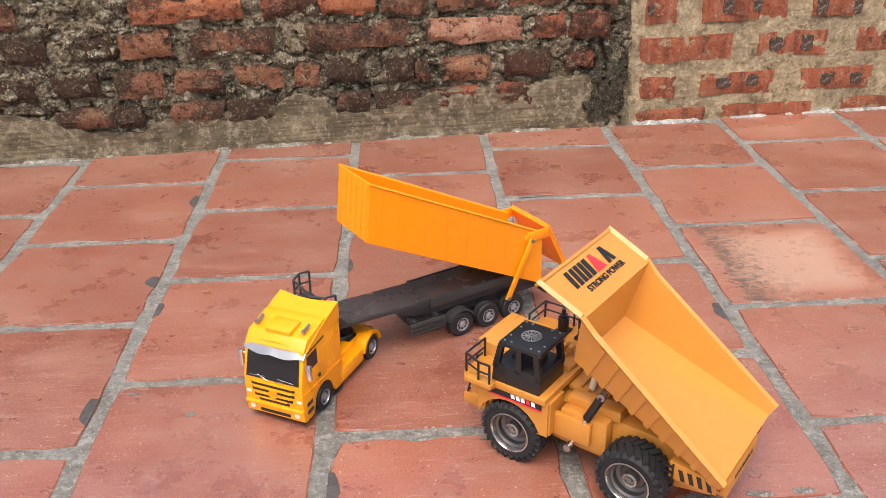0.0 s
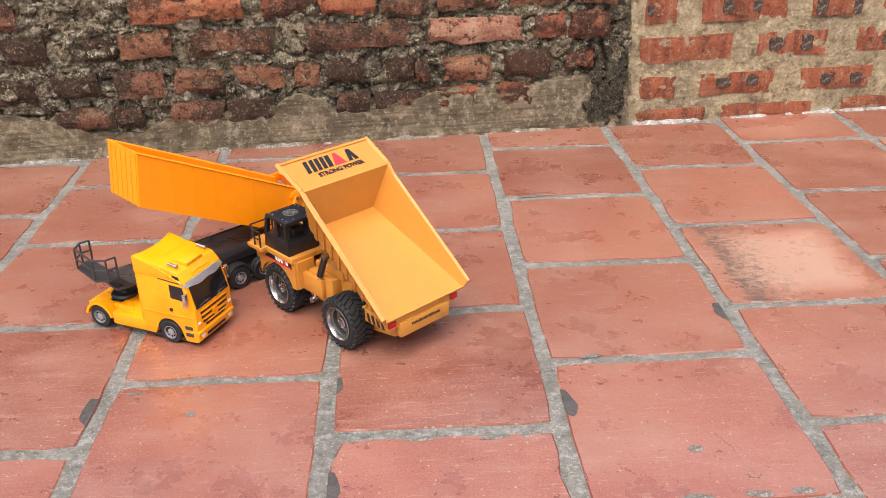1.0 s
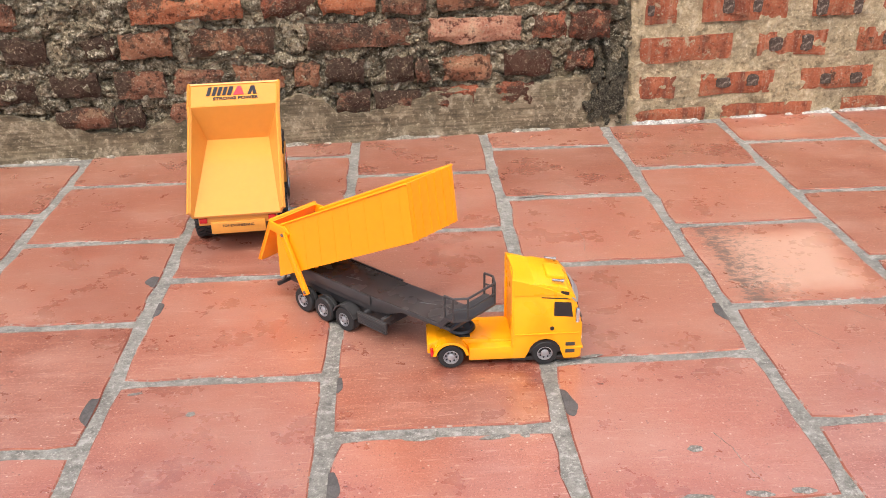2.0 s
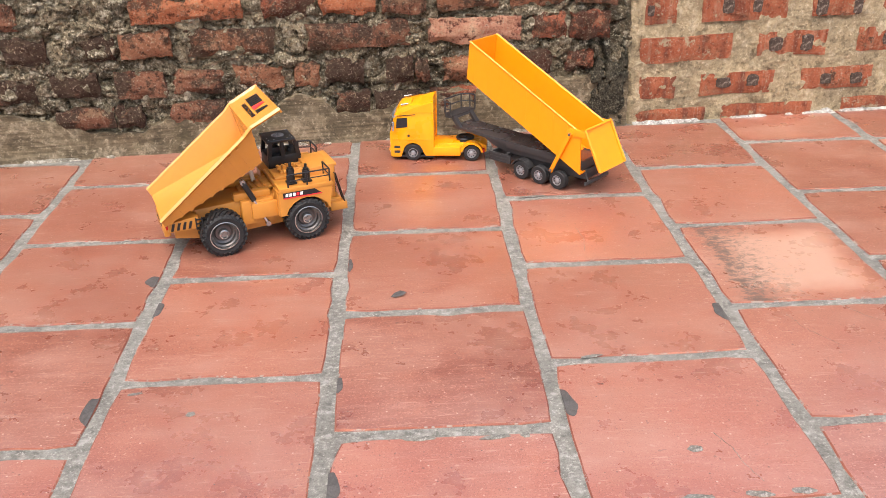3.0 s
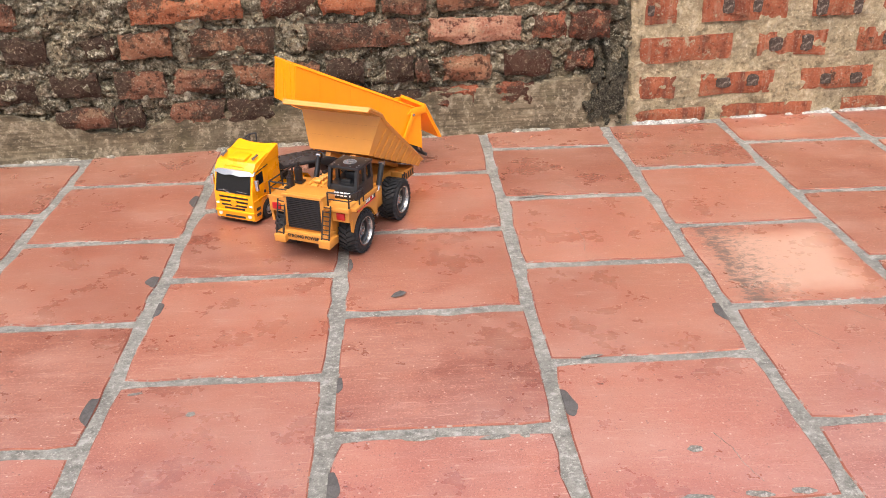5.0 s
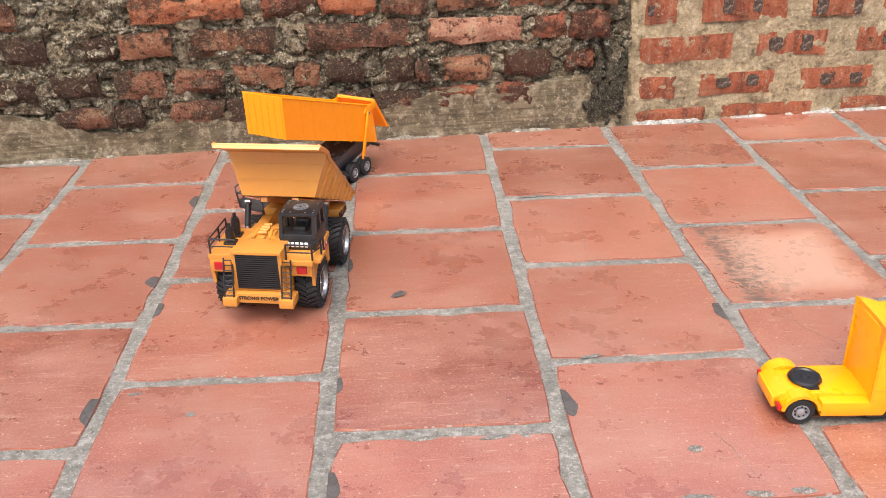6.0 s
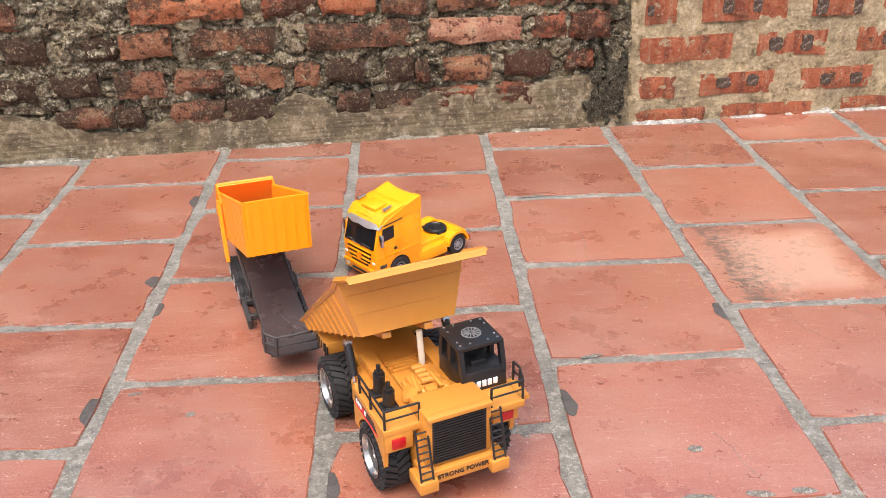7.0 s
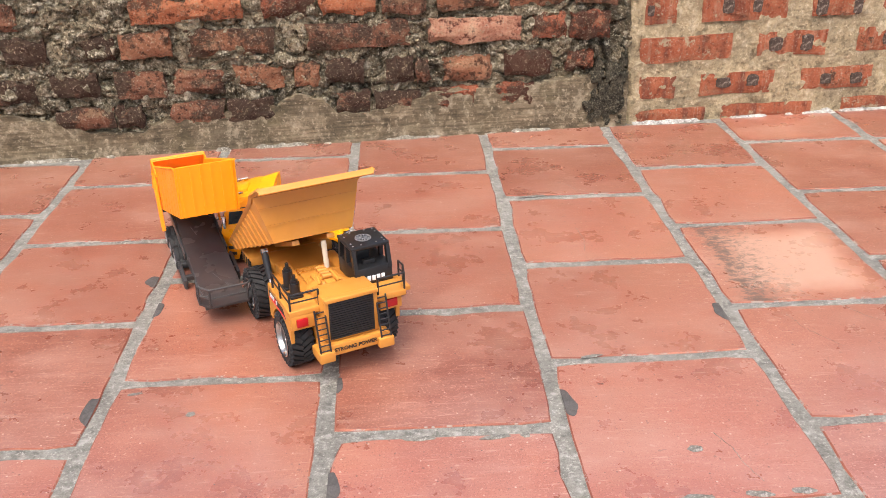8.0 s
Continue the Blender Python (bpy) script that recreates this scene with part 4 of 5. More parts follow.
    P = lambda p, s: (p[0], s * hw, p[1] - PV)
    bm = bmesh.new()
    IN = 0.93
    add_panel(bm, [P(b0, -IN), P(b0, IN), P(b1, IN), P(b1, -IN)], 0.003, (0.4, 0, -1))
    bed = part("tipper_body", bm, ORANGE, t, "raised bright orange tipper body", False)
    for s in (-1, 1):
        bm = bmesh.new()
        add_panel(bm, [P(b0, s), P(b1, s), P(f1, s), P(f0, s)], 0.003, (0, s, 0))
        part("side_panel", bm, ORANGE, bed, "", False)
    bm = bmesh.new()
    add_panel(bm, [P(b1, -IN), P(b1, IN), P(f1, IN), P(f1, -IN)], 0.003, (1, 0, 0))
    part("front_panel", bm, ORANGE, bed, "", False)
    for s in (-1, 1):
        bm = bmesh.new()
        add_tube(bm, P(f0, s), P(f1, s), 0.0021, 4)
        part("rim_rail", bm, ORANGE, bed, "", False)
        for k in range(8):
            u = 0.94 - k * 0.118
            p, q = Vector(P(b0, s)).lerp(Vector(P(b1, s)), u), Vector(P(f0, s)).lerp(Vector(P(f1, s)), u)
            e = (Vector(P(b1, s)) - Vector(P(b0, s))).normalized() * 0.0016
            o = Vector((0, s * 0.0004, 0))
            bm = bmesh.new()
            add_panel(bm, [p + o, p + e + o, q + e + o, q + o], 0.0012, (0, s, 0))
            part("rib", bm, ORANGE, bed, "", False)
        # pivot plate and lifting link
        bm = bmesh.new()
        add_prism(bm, [(-0.118, 0.130 - PV), (-0.118, 0.146 - PV), (-0.078, 0.146 - PV), (-0.068, 0.136 - PV), (-0.078, 0.128 - PV)], min(s * 0.0475, s * 0.0500), max(s * 0.0475, s * 0.0500), 0.0006)
        part("pivot_plate", bm, ORANGE, bed)
        bm = bmesh.new()
        dirx = Vector((0.044, 0, -0.090)).normalized()
        m = plane_pose((-0.080, s * 0.0525, 0.133 - PV), dirx, (0, s, 0))
        add_box(bm, -0.003, 0.104, -0.0022, 0.0022, -0.0045, 0.0045, 0.0012, m)
        part("link_arm", bm, ORANGE, bed, "orange lifting link")
        for c in ((-0.080, 0.133), (-0.036, 0.043)):
            bm = bmesh.new()
            add_tube(bm, (c[0], s * 0.047, c[1] - PV), (c[0], s * 0.056, c[1] - PV), 0.0032, 12)
            part("bolt", bm, STEEL, bed)
    for k in range(6):
        y = -0.040 + k * 0.016
        p, q = Vector((b1[0], y, b1[1] - PV)), Vector((f1[0], y, f1[1] - PV))
        o, w = Vector((0.0012, 0, 0)), Vector((0, 0.003, 0))
        bm = bmesh.new()
        add_panel(bm, [p + o, p + o + w, q + o + w, q + o], 0.0018, (1, 0, 0))
        part("front_rib", bm, ORANGE, bed, "", False)
    bm = bmesh.new()
    g0, g1 = Vector((-0.114, 0, 0.147 - PV)), Vector((-0.156, 0, 0.064 - PV))
    Y = Vector((0, 0.0485, 0))
    add_panel(bm, [g0 - Y, g0 + Y, g1 + Y, g1 - Y], 0.003, (-1, 0, 0.4))
    gate = part("tailgate", bm, ORANGE, bed, "orange tailgate hanging open", False)
    bm = bmesh.new()
    o = Vector((-0.0018, 0, 0.0009))
    for a, b in ((g0 - Y, g0 + Y), (g0 + Y, g1 + Y), (g1 + Y, g1 - Y), (g1 - Y, g0 - Y)):
        add_tube(bm, a + o, b + o, 0.0026, 4)
    part("tailgate_frame", bm, ORANGE, bed, "", False)
    strut("prop", bed, (-0.040, 0.0, 0.074 - PV), (-0.046, 0.0, 0.092 - PV), 0.0035, CREAM, "cream plastic prop")
    strut("prop", bed, (-0.040, 0.022, 0.074 - PV), (-0.045, 0.022, 0.092 - PV), 0.0030, ORANGE)
    strut("prop", bed, (-0.040, -0.022, 0.074 - PV), (-0.045, -0.022, 0.092 - PV), 0.0030, ORANGE)
    chassis.location = bed.location = (0, 0, PV)
    wheels = [road_wheel(t, x, s, 0.0210, 0.0405, 0.017) for x in (0.0495, 0.0, -0.0495) for s in (1, -1)]
    for x in (0.0495, 0.0, -0.0495):
        strut("axle", t, (x, -0.036, 0.021), (x, 0.036, 0.021), 0.004, DARK)
    return t, wheels, chassis, bed


# ---- setting: tiled floor ----
COLS = [(-0.633, -0.006), (-0.311, -0.010), (0.0133, -0.0155), (0.3235, -0.0034), (0.6384, 0.0011), (0.956, 0.0070), (1.2826, 0.0014), (1.5979, -0.0042), (1.923, -0.004), (2.245, 0.0), (2.567, 0.0), (2.889, 0.0)]
FIRST = [0.24, 0.07, 0.254, 0.098, 0.252, 0.106, 0.262, 0.091, 0.245, 0.07, 0.24, 0.07]
MEASURED = {1: (0.26, 0.580, 0.900, 1.215), 2: (0.10, 0.428, 0.751, 1.056), 3: (0.252, 0.577, 0.891, 1.201), 4: (0.106, 0.430, 0.751, 1.065),
            5: (0.262, 0.582, 0.901, 1.216), 6: (0.091, 0.406, 0.730, 1.051), 7: (0.243, 0.562, 0.881, 1.205)}


def wall_y(x):
    return 1.2707 + 0.0905 * x


def joints_of(c):
    ys = list(MEASURED.get(c, [FIRST[c] + 0.3185 * k for k in range(4)]))
    while ys[0] > -1.6:
        ys.insert(0, ys[0] - 0.3215)
    ys.append(ys[-1] + 0.3185)
    return ys


floor = tagged(new("floor"), "terracotta tile floor with wide grey cement joints", "floor", kind="structure")
bm = bmesh.new()
add_box(bm, -14, 16, -14, 16, -0.20, -0.0022)
part("bedding", bm, JOINT, floor, "rough grey cement bedding between the tiles", False)


def tile_mesh(quad, rng):
    """A worn tile on four corners: wavering edges, a rounded arris, a slightly dished top."""
    bm = bmesh.new()
    ring0, ring1, ring2 = [], [], []
    cx = sum(p[0] for p in quad) / 4
    cy = sum(p[1] for p in quad) / 4
    seg = 7
    tilt = [rng.uniform(-0.0006, 0.0006) for _ in quad]
    for e in range(4):
        (ax, ay), (bx, by) = quad[e], quad[(e + 1) % 4]
        ln = math.hypot(bx - ax, by - ay)
        px, py = -(by - ay) / ln, (bx - ax) / ln
        for k in range(seg):
            f = k / seg
            wob = rng.uniform(-0.0016, 0.0020) + (0.0035 if k == 0 else 0)
            if rng.random() < 0.05:
                wob += 0.006
            x, y = ax + (bx - ax) * f + px * wob, ay + (by - ay) * f + py * wob
            if k == 0:
                x += (bx - ax) / ln * 0.003
                y += (by - ay) / ln * 0.003
            h = tilt[e] * (1 - f) + tilt[(e + 1) % 4] * f
            ring0.append(bm.verts.new((x - cx, y - cy, -0.012)))
            ring1.append(bm.verts.new((x - cx, y - cy, -0.0014 + h)))
            ix, iy = x + (cx - x) * 0.014, y + (cy - y) * 0.014
            ring2.append(bm.verts.new((ix - cx, iy - cy, h)))
    n = len(ring0)
    for a, b in ((ring0, ring1), (ring1, ring2)):
        for i in range(n):
            bm.faces.new((a[i], a[(i + 1) % n], b[(i + 1) % n], b[i]))
    for f in list(bm.faces)[n:]:
        f.material_index = 1
    bm.faces.new(ring2)
    return bm, cx, cy


def lay_tiles():
    rng = random.Random(7)
    for c in range(len(COLS) - 1):
        ys = joints_of(c)
        for y0, y1 in zip(ys, ys[1:]):
            g = 0.0105
            quad = []
            for (k, y, sx, sy) in ((c, y0, 1, 1), (c + 1, y0, -1, 1), (c + 1, y1, -1, -1), (c, y1, 1, -1)):
                x = COLS[k][0] + COLS[k][1] * y + sx * g
                yy = y + sy * g * 0.85 + rng.uniform(-0.002, 0.002)
                quad.append([x + rng.uniform(-0.002, 0.002), min(yy, wall_y(x) - 0.004)])
            if quad[2][1] - quad[1][1] < 0.02 or quad[3][1] - quad[0][1] < 0.02:
                continue
            bm, cx, cy = tile_mesh(quad, rng)
            worn = c == 6 and abs(y0 - 0.406) < 0.01
            ob = part("tile", bm, TILE_WORN if worn else TILE, floor, "pale worn tile with sooty smudges" if worn else "", False)
            ob.data.materials.append(TILE_RIM)
            ob.location = (cx, cy, 0)


def blob(cx, cy, rx, ry, turn, rng, h=0.0012, skirt=-0.004):
    bm = bmesh.new()
    n = 32
    p1, p2 = rng.uniform(0, 6), rng.uniform(0, 6)
    a0 = []
    a1 = []
    for i in range(n):
        a = 2 * math.pi * i / n
        k = 1 + 0.10 * math.sin(2 * a + p1) + 0.07 * math.sin(5 * a + p2) + rng.uniform(-0.02, 0.02)
        x, y = rx * k * math.cos(a), ry * k * math.sin(a)
        c, s = math.cos(turn), math.sin(turn)
        x, y = x * c - y * s, x * s + y * c
        a0.append(bm.verts.new((x, y, skirt)))
        a1.append(bm.verts.new((x * 0.985, y * 0.985, h)))
    for i in range(n):
        bm.faces.new((a0[i], a0[(i + 1) % n], a1[(i + 1) % n], a1[i]))
    bm.faces.new(a1)
    return bm


def floor_marks():
    """Dark cement smeared from a joint over the edge of the tile on one side of it."""
    rng = random.Random(3)
    for c, side, y, rx, ry, turn in ((3, -1, 0.187, 0.013, 0.036, 0.1), (3, -1, 0.574, 0.017, 0.022, 0.3), (3, 1, 0.470, 0.009, 0.026, 0.0), (3, -1, 0.945, 0.014, 0.028, 0.0),
                                     (4, 1, 0.008, 0.012, 0.030, 0.1), (5, 1, 0.160, 0.016, 0.030, 0.25), (6, -1, 0.390, 0.014, 0.026, 0.1), (4, 1, 0.225, 0.006, 0.022, 0.0), (4, 1, 0.61, 0.006, 0.026, 0.0)):
        edge = COLS[c][0] + COLS[c][1] * y + side * 0.0125
        bm = blob(0, 0, rx, ry, turn, rng, 0.0008, 0.0003)
        for v in bm.verts:
            v.co.x = max(v.co.x, -0.002) if side > 0 else min(v.co.x, 0.002)
        ob = part("cement_smear", bm, SMEAR, floor, "dark cement smear", False)
        ob.location = (edge, y, 0.0)


def tile_damage():
    """Hairline cracks across tiles and chips of pale cement along their edges."""
    rng = random.Random(19)
    for pts in (((1.152, 0.075), (1.168, 0.045), (1.172, 0.010), (1.186, -0.030)), ((1.370, 0.372), (1.380, 0.330), (1.398, 0.300), (1.425, 0.262)), ((1.092, 0.735), (1.100, 0.690), (1.094, 0.650), (1.090, 0.625)),
                ((1.470, 0.395), (1.500, 0.350), (1.528, 0.325)), ((1.100, 0.980), (1.122, 0.955), (1.140, 0.915))):
        fine = []
        for (ax, ay), (bx, by) in zip(pts, pts[1:]):
            for k in range(5):
                f = k / 5
                fine.append((ax + (bx - ax) * f + rng.uniform(-0.0015, 0.0015), ay + (by - ay) * f + rng.uniform(-0.0015, 0.0015)))
        bm = bmesh.new()
        prev = None
        for i, (x, y) in enumerate(fine):
            w = 0.0003 + 0.0004 * rng.random()
            now = [bm.verts.new((x - w, y, 0.0005)), bm.verts.new((x, y, 0.0008)), bm.verts.new((x + w, y, 0.0005))]
            if prev:
                bm.faces.new((prev[0], prev[1], now[1], now[0]))
                bm.faces.new((prev[1], prev[2], now[2], now[1]))
            prev = now
        part("crack", bm, JOINT, floor, "hairline crack filled with pale cement", False)
    for x, y, rx, ry in ((0.765, 0.092, 0.020, 0.005), (0.865, 0.088, 0.022, 0.004), (0.905, 0.090, 0.006, 0.006), (1.095, -0.046, 0.022, 0.006), (1.170, -0.044, 0.016, 0.006), (1.225, -0.042, 0.014, 0.006), (1.03, 0.272, 0.016, 0.004), (1.119, 0.045, 0.011, 0.006), (0.36, 0.225, 0.010, 0.003), (1.03, 0.905, 0.03, 0.004), (0.45, 0.17, 0.006, 0.006)):
        ob = part("chip", blob(x, y, rx, ry, rng.uniform(-0.2, 0.2), rng, 0.0008, 0.0003), JOINT, floor, "", False)
        ob.location = (x, y, 0.0)


# ---- setting: old walls, built in their own frame: x along, -y towards the yard, z up ----
TURN = math.degrees(math.atan(0.0905))
EDGE = 1.354
RISE = [(-3.074, 0.087), (-0.175, 0.112), (-0.073, 0.087), (0.009, 0.061), (0.121, 0.052), (0.182, 0.085), (0.295, 0.083), (0.366, 0.105), (0.448, 0.105), (0.473, 0.115), (0.499, 0.125), (0.560, 0.115), (0.601, 0.072), (0.672, 0.068), (0.744, 0.087), (0.825, 0.105), (0.897, 0.121), (1.029, 0.115), (1.193, 0.128), (1.264, 0.138), (1.417, 0.138)]


def rise(s):
    for (a, ha), (b, hb) in zip(RISE, RISE[1:]):
        if a <= s <= b:
            return ha + (hb - ha) * (s - a) / (b - a)
    return 0.1


def rough(s, h, scale, oct_=4):
    return noise.fractal(Vector((s * scale, h * scale, 3.7)), 0.8, 2.1, oct_)


def wall_sheet(name, ss, h1, top, step, depth, material, label):
    """A thick wall whose yard face is uneven: depth(s, h) gives how far it stands proud."""
    zs = [-0.015 + step * j for j in range(int((h1 + 0.015) / step) + 1)] + [top]
    nh, ns = len(zs), len(ss)
    bm = bmesh.new()
    grid = [[bm.verts.new((s, -depth(s, z), z)) for z in zs] for s in ss]
    for i in range(ns - 1):
        for j in range(nh - 1):
            bm.faces.new((grid[i][j], grid[i + 1][j], grid[i + 1][j + 1], grid[i][j + 1]))
    s0, s1 = ss[0], ss[-1]
    back = [bm.verts.new((s, 0.22, z)) for s, z in ((s0, -0.015), (s1, -0.015), (s1, top), (s0, top))]
    bm.faces.new(back[::-1])
    bm.faces.new([back[3], back[2]] + [grid[i][-1] for i in range(ns - 1, -1, -1)])
    bm.faces.new([back[0], back[3]] + [grid[0][j] for j in range(nh - 1, -1, -1)])
    bm.faces.new([back[2], back[1]] + [grid[-1][j] for j in range(nh)])
    ob = link_mesh(name, bm, material, True)
    ob.matrix_basis = pose(0, 1.2707, 0, 0, 0, TURN)
    return tagged(ob, label, "wall", kind="structure")


def brick_into(parent, s0, s1, h0, h1, proud, material, rng, wear=0.008):
    """One rough brick: a bulging, chipped front on a box that runs into the wall."""
    bm = bmesh.new()
    nx, nz = 10, 5
    w, h = s1 - s0, h1 - h0
    grid = []
    seed = rng.uniform(0, 50)
    lean = rng.uniform(-0.006, 0.006)
    for i in range(nx):
        row = []
        for j in range(nz):
            u, v = i / (nx - 1), j / (nz - 1)
            n1 = noise.noise(Vector((u * 3 + seed, v * 2, seed)))
            edge = max(abs(2 * u - 1) ** 8, abs(2 * v - 1) ** 5)
            x = (u - 0.5) * w * (1 - 0.02 * abs(n1)) + n1 * wear * (1 if i in (0, nx - 1) else 0.2)
            z = (v - 0.5) * h + noise.noise(Vector((u * 4, seed, v))) * wear * (1.0 if j in (0, nz - 1) else 0.3) + lean * (u - 0.5)
            y = -proud + edge * wear * (0.7 + n1) + noise.noise(Vector((u * 5, v * 3, seed * 2))) * wear * 0.9
            row.append(bm.verts.new((x, y, z)))
        grid.append(row)
    for i in range(nx - 1):
        for j in range(nz - 1):
            bm.faces.new((grid[i][j], grid[i + 1][j], grid[i + 1][j + 1], grid[i][j + 1]))
    ring = [grid[i][0] for i in range(nx)] + [grid[-1][j] for j in range(1, nz)] + [grid[i][-1] for i in range(nx - 2, -1, -1)] + [grid[0][j] for j in range(nz - 2, 0, -1)]
    back = [bm.verts.new((v.co.x, 0.03, v.co.z)) for v in ring]
    for i in range(len(ring)):
        k = (i + 1) % len(ring)
        bm.faces.new((ring[k], ring[i], back[i], back[k]))
    ob = part("brick", bm, material, parent)
    ob.location = ((s0 + s1) / 2, 0, (h0 + h1) / 2)
    return ob


def flakes(s, h, size, seed):
    """Broken plates of mortar: a height for each cell, tilted, with a gap between cells."""
    p = Vector((s / size + 0.5 * rough(s, h, 20, 2), h / size * 1.35 + 0.5 * rough(s + 5, h, 20, 2), seed))
    dist, pts = noise.voronoi(p)
    c = pts[0]
    high = math.sin(c.x * 12.9898 + c.y * 78.233) * 43758.5453 % 1.0
    gap = max(0.0, 0.16 - (dist[1] - dist[0])) / 0.16
    return high - 0.5 + 0.6 * (p.y - c.y) * (high - 0.3), gap


def left_depth(s, h):
    high, gap = flakes(s, h, 0.050, 2.5)
    small, crack = flakes(s + 3, h, 0.022, 7.5)
    d = 0.002 + 0.012 * rough(s, h, 11) + 0.016 * high + 0.0055 * small - 0.009 * gap - 0.004 * crack + 0.0045 * rough(s + 3, h, 60, 3)
    if s < 0.15 and h > 0.11:
        d += 0.010 * max(0, rough(s + 4, h, 16, 3)) + 0.006
    return d


def right_depth(s, h):
    lap = 0.006 * max(0.0, rough(s + 7, h, 13, 3) - 0.15)
    return 0.0155 + lap + 0.005 * rough(s, h, 9) + 0.003 * rough(s, h, 40, 3) + 0.0015 * rough(s, h, 100, 2) - 0.02 * max(0, (EDGE + 0.012 - s) / 0.02)


def clinker(brick, ds, dh, rs, rh, proud, rng):
    """A dark glassy patch burnt into the face of a brick."""
    bm = bmesh.new()
    n, sd = 16, rng.uniform(0, 90)
    rings = []
    for f, y in ((1.12, 0.004), (1.0, -0.0022), (0.6, -0.0034)):
        ring = []
        for i in range(n):
            a = 2 * math.pi * i / n
            q = 1.0 / max(abs(math.cos(a)), abs(math.sin(a))) ** 0.6
            k = f * q * (0.95 + 0.16 * noise.noise(Vector((math.cos(a) * 1.5 + sd, math.sin(a) * 1.5, 0))))
            ring.append(bm.verts.new((rs * k * math.cos(a), y, rh * k * math.sin(a))))
        rings.append(ring)
    for p, q in zip(rings, rings[1:]):
        for i in range(n):
            bm.faces.new((p[i], p[(i + 1) % n], q[(i + 1) % n], q[i]))
    bm.faces.new(rings[-1])
    ob = part("burnt_patch", bm, CLINKER, brick, "black glassy burnt patch")
    ob.location = (ds, -proud, dh)


def old_walls():
    rng = random.Random(11)
    left = wall_sheet("wall_left", [-3.0] + [-0.40 + 0.0037 * k for k in range(474)] + [EDGE], 0.42, 0.9, 0.0037, left_depth, RUBBLE, "crumbling old brick wall blackened with lichen")
    right = wall_sheet("wall_right", [EDGE - 0.004 + 0.0055 * k for k in range(175)] + [4.5], 0.42, 0.9, 0.0055, right_depth, SANDY, "red brick wall with smeared sandy mortar")
    # plaster apron at the foot of the old wall
    bm = bmesh.new()
    ns = 260
    rows = []
    for i in range(ns + 1):
        s = -1.6 + (EDGE + 1.6 - 0.006) * i / ns
        top = rise(s) + 0.006 * rough(s, 1.3, 30, 3) + 0.004 * rough(s, 2.3, 90, 2)
        col = []
        for j in range(9):
            v = j / 8
            z = -0.012 + (top + 0.012) * v
            y = -(0.016 + 0.004 * rough(s, z, 10, 3) + 0.010 * (1 - v) ** 2)
            col.append(bm.verts.new((s, y, z)))
        col.append(bm.verts.new((s, 0.02, top + 0.003)))
        rows.append(col)
    for a, b in zip(rows, rows[1:]):
        for j in range(9):
            bm.faces.new((a[j], b[j], b[j + 1], a[j + 1]))
    part("plaster_apron", bm, PLASTER, left, "stained plaster apron with a broken top edge")
    # bricks of the old wall, course by course: start, end
    top = (0.314, 0.369)
    for s0, s1, m in ((0.136, 0.392, BRICK_BRIGHT), (0.439, 0.562, BRICK_RED), (0.575, 0.703, BRICK_BRIGHT), (0.718, 0.828, BRICK_OLD), (0.857, 1.010, BRICK_BROWN), (1.038, 1.180, BRICK_BROWN), (-0.318, -0.114, BRICK_OLD), (1.203, 1.315, BRICK_OLD)):
        brick_into(left, s0, s1, *top, rng.uniform(0.010, 0.021), m, rng, 0.011)
    for s0, s1, m in ((-0.379, -0.185, BRICK_OLD), (-0.160, -0.063, BRICK_OLD), (0.015, 0.091, BRICK_OLD), (0.102, 0.220, BRICK_BROWN), (0.253, 0.460, BRICK_BROWN), (0.538, 0.788, BRICK_OLD), (0.834, 1.065, BRICK_PALE), (1.094, 1.180, BRICK_RED), (1.191, 1.293, BRICK_RED)):
        brick_into(left, s0, s1, 0.231 + rng.uniform(-0.004, 0.004), 0.294, rng.uniform(0.010, 0.021), m, rng, 0.011)
    for s0, s1, m in ((0.077, 0.194, BRICK_OLD), (0.208, 0.330, BRICK_OLD), (0.361, 0.475, BRICK_BROWN), (0.501, 0.570, BRICK_BROWN), (0.577, 0.669, BRICK_OLD), (0.725, 0.795, BRICK_OLD), (0.801, 0.835, BRICK_OLD), (0.867, 0.990, BRICK_BROWN), (1.025, 1.143, BRICK_RED), (1.187, 1.259, BRICK_RED), (-0.267, -0.104, BRICK_OLD), (-0.073, 0.039, BRICK_OLD)):
        brick_into(left, s0, s1, 0.144 + rng.uniform(-0.005, 0.006), 0.203 + rng.uniform(-0.004, 0.004), rng.uniform(0.010, 0.021), m, rng, 0.011)
    for s0, s1, m in ((-0.071, 0.064, BRICK_OLD), (0.070, 0.133, BRICK_OLD), (0.201, 0.325, BRICK_OLD), (0.335, 0.448, BRICK_OLD), (0.601, 0.682, BRICK_OLD), (0.694, 0.808, BRICK_OLD), (0.835, 0.958, BRICK_RED), (0.999, 1.101, BRICK_RED)):
        brick_into(left, s0, s1, 0.070, 0.1215 + rng.uniform(-0.003, 0.004), rng.uniform(0.014, 0.021), m, rng, 0.010)
    # lumps of mortar and stone in the rubble
    for k in range(34):
        s, h = rng.uniform(-0.3, 0.2) if k < 20 else rng.uniform(0.2, 1.25), rng.uniform(0.115, 0.39)
        bm = bmesh.new()
        bmesh.ops.create_icosphere(bm, subdivisions=2, radius=1.0)
        a, b, c, sd = rng.uniform(0.010, 0.030), rng.uniform(0.006, 0.012), rng.uniform(0.008, 0.020), rng.uniform(0, 99)
        for v in bm.verts:
            f = 1 + 0.55 * noise.noise(v.co * 1.6 + Vector((sd, 0, 0)))
            v.co = Vector((v.co.x * a * f, v.co.y * b * f, v.co.z * c * f))
        ob = part("mortar_lump", bm, RUBBLE, left)
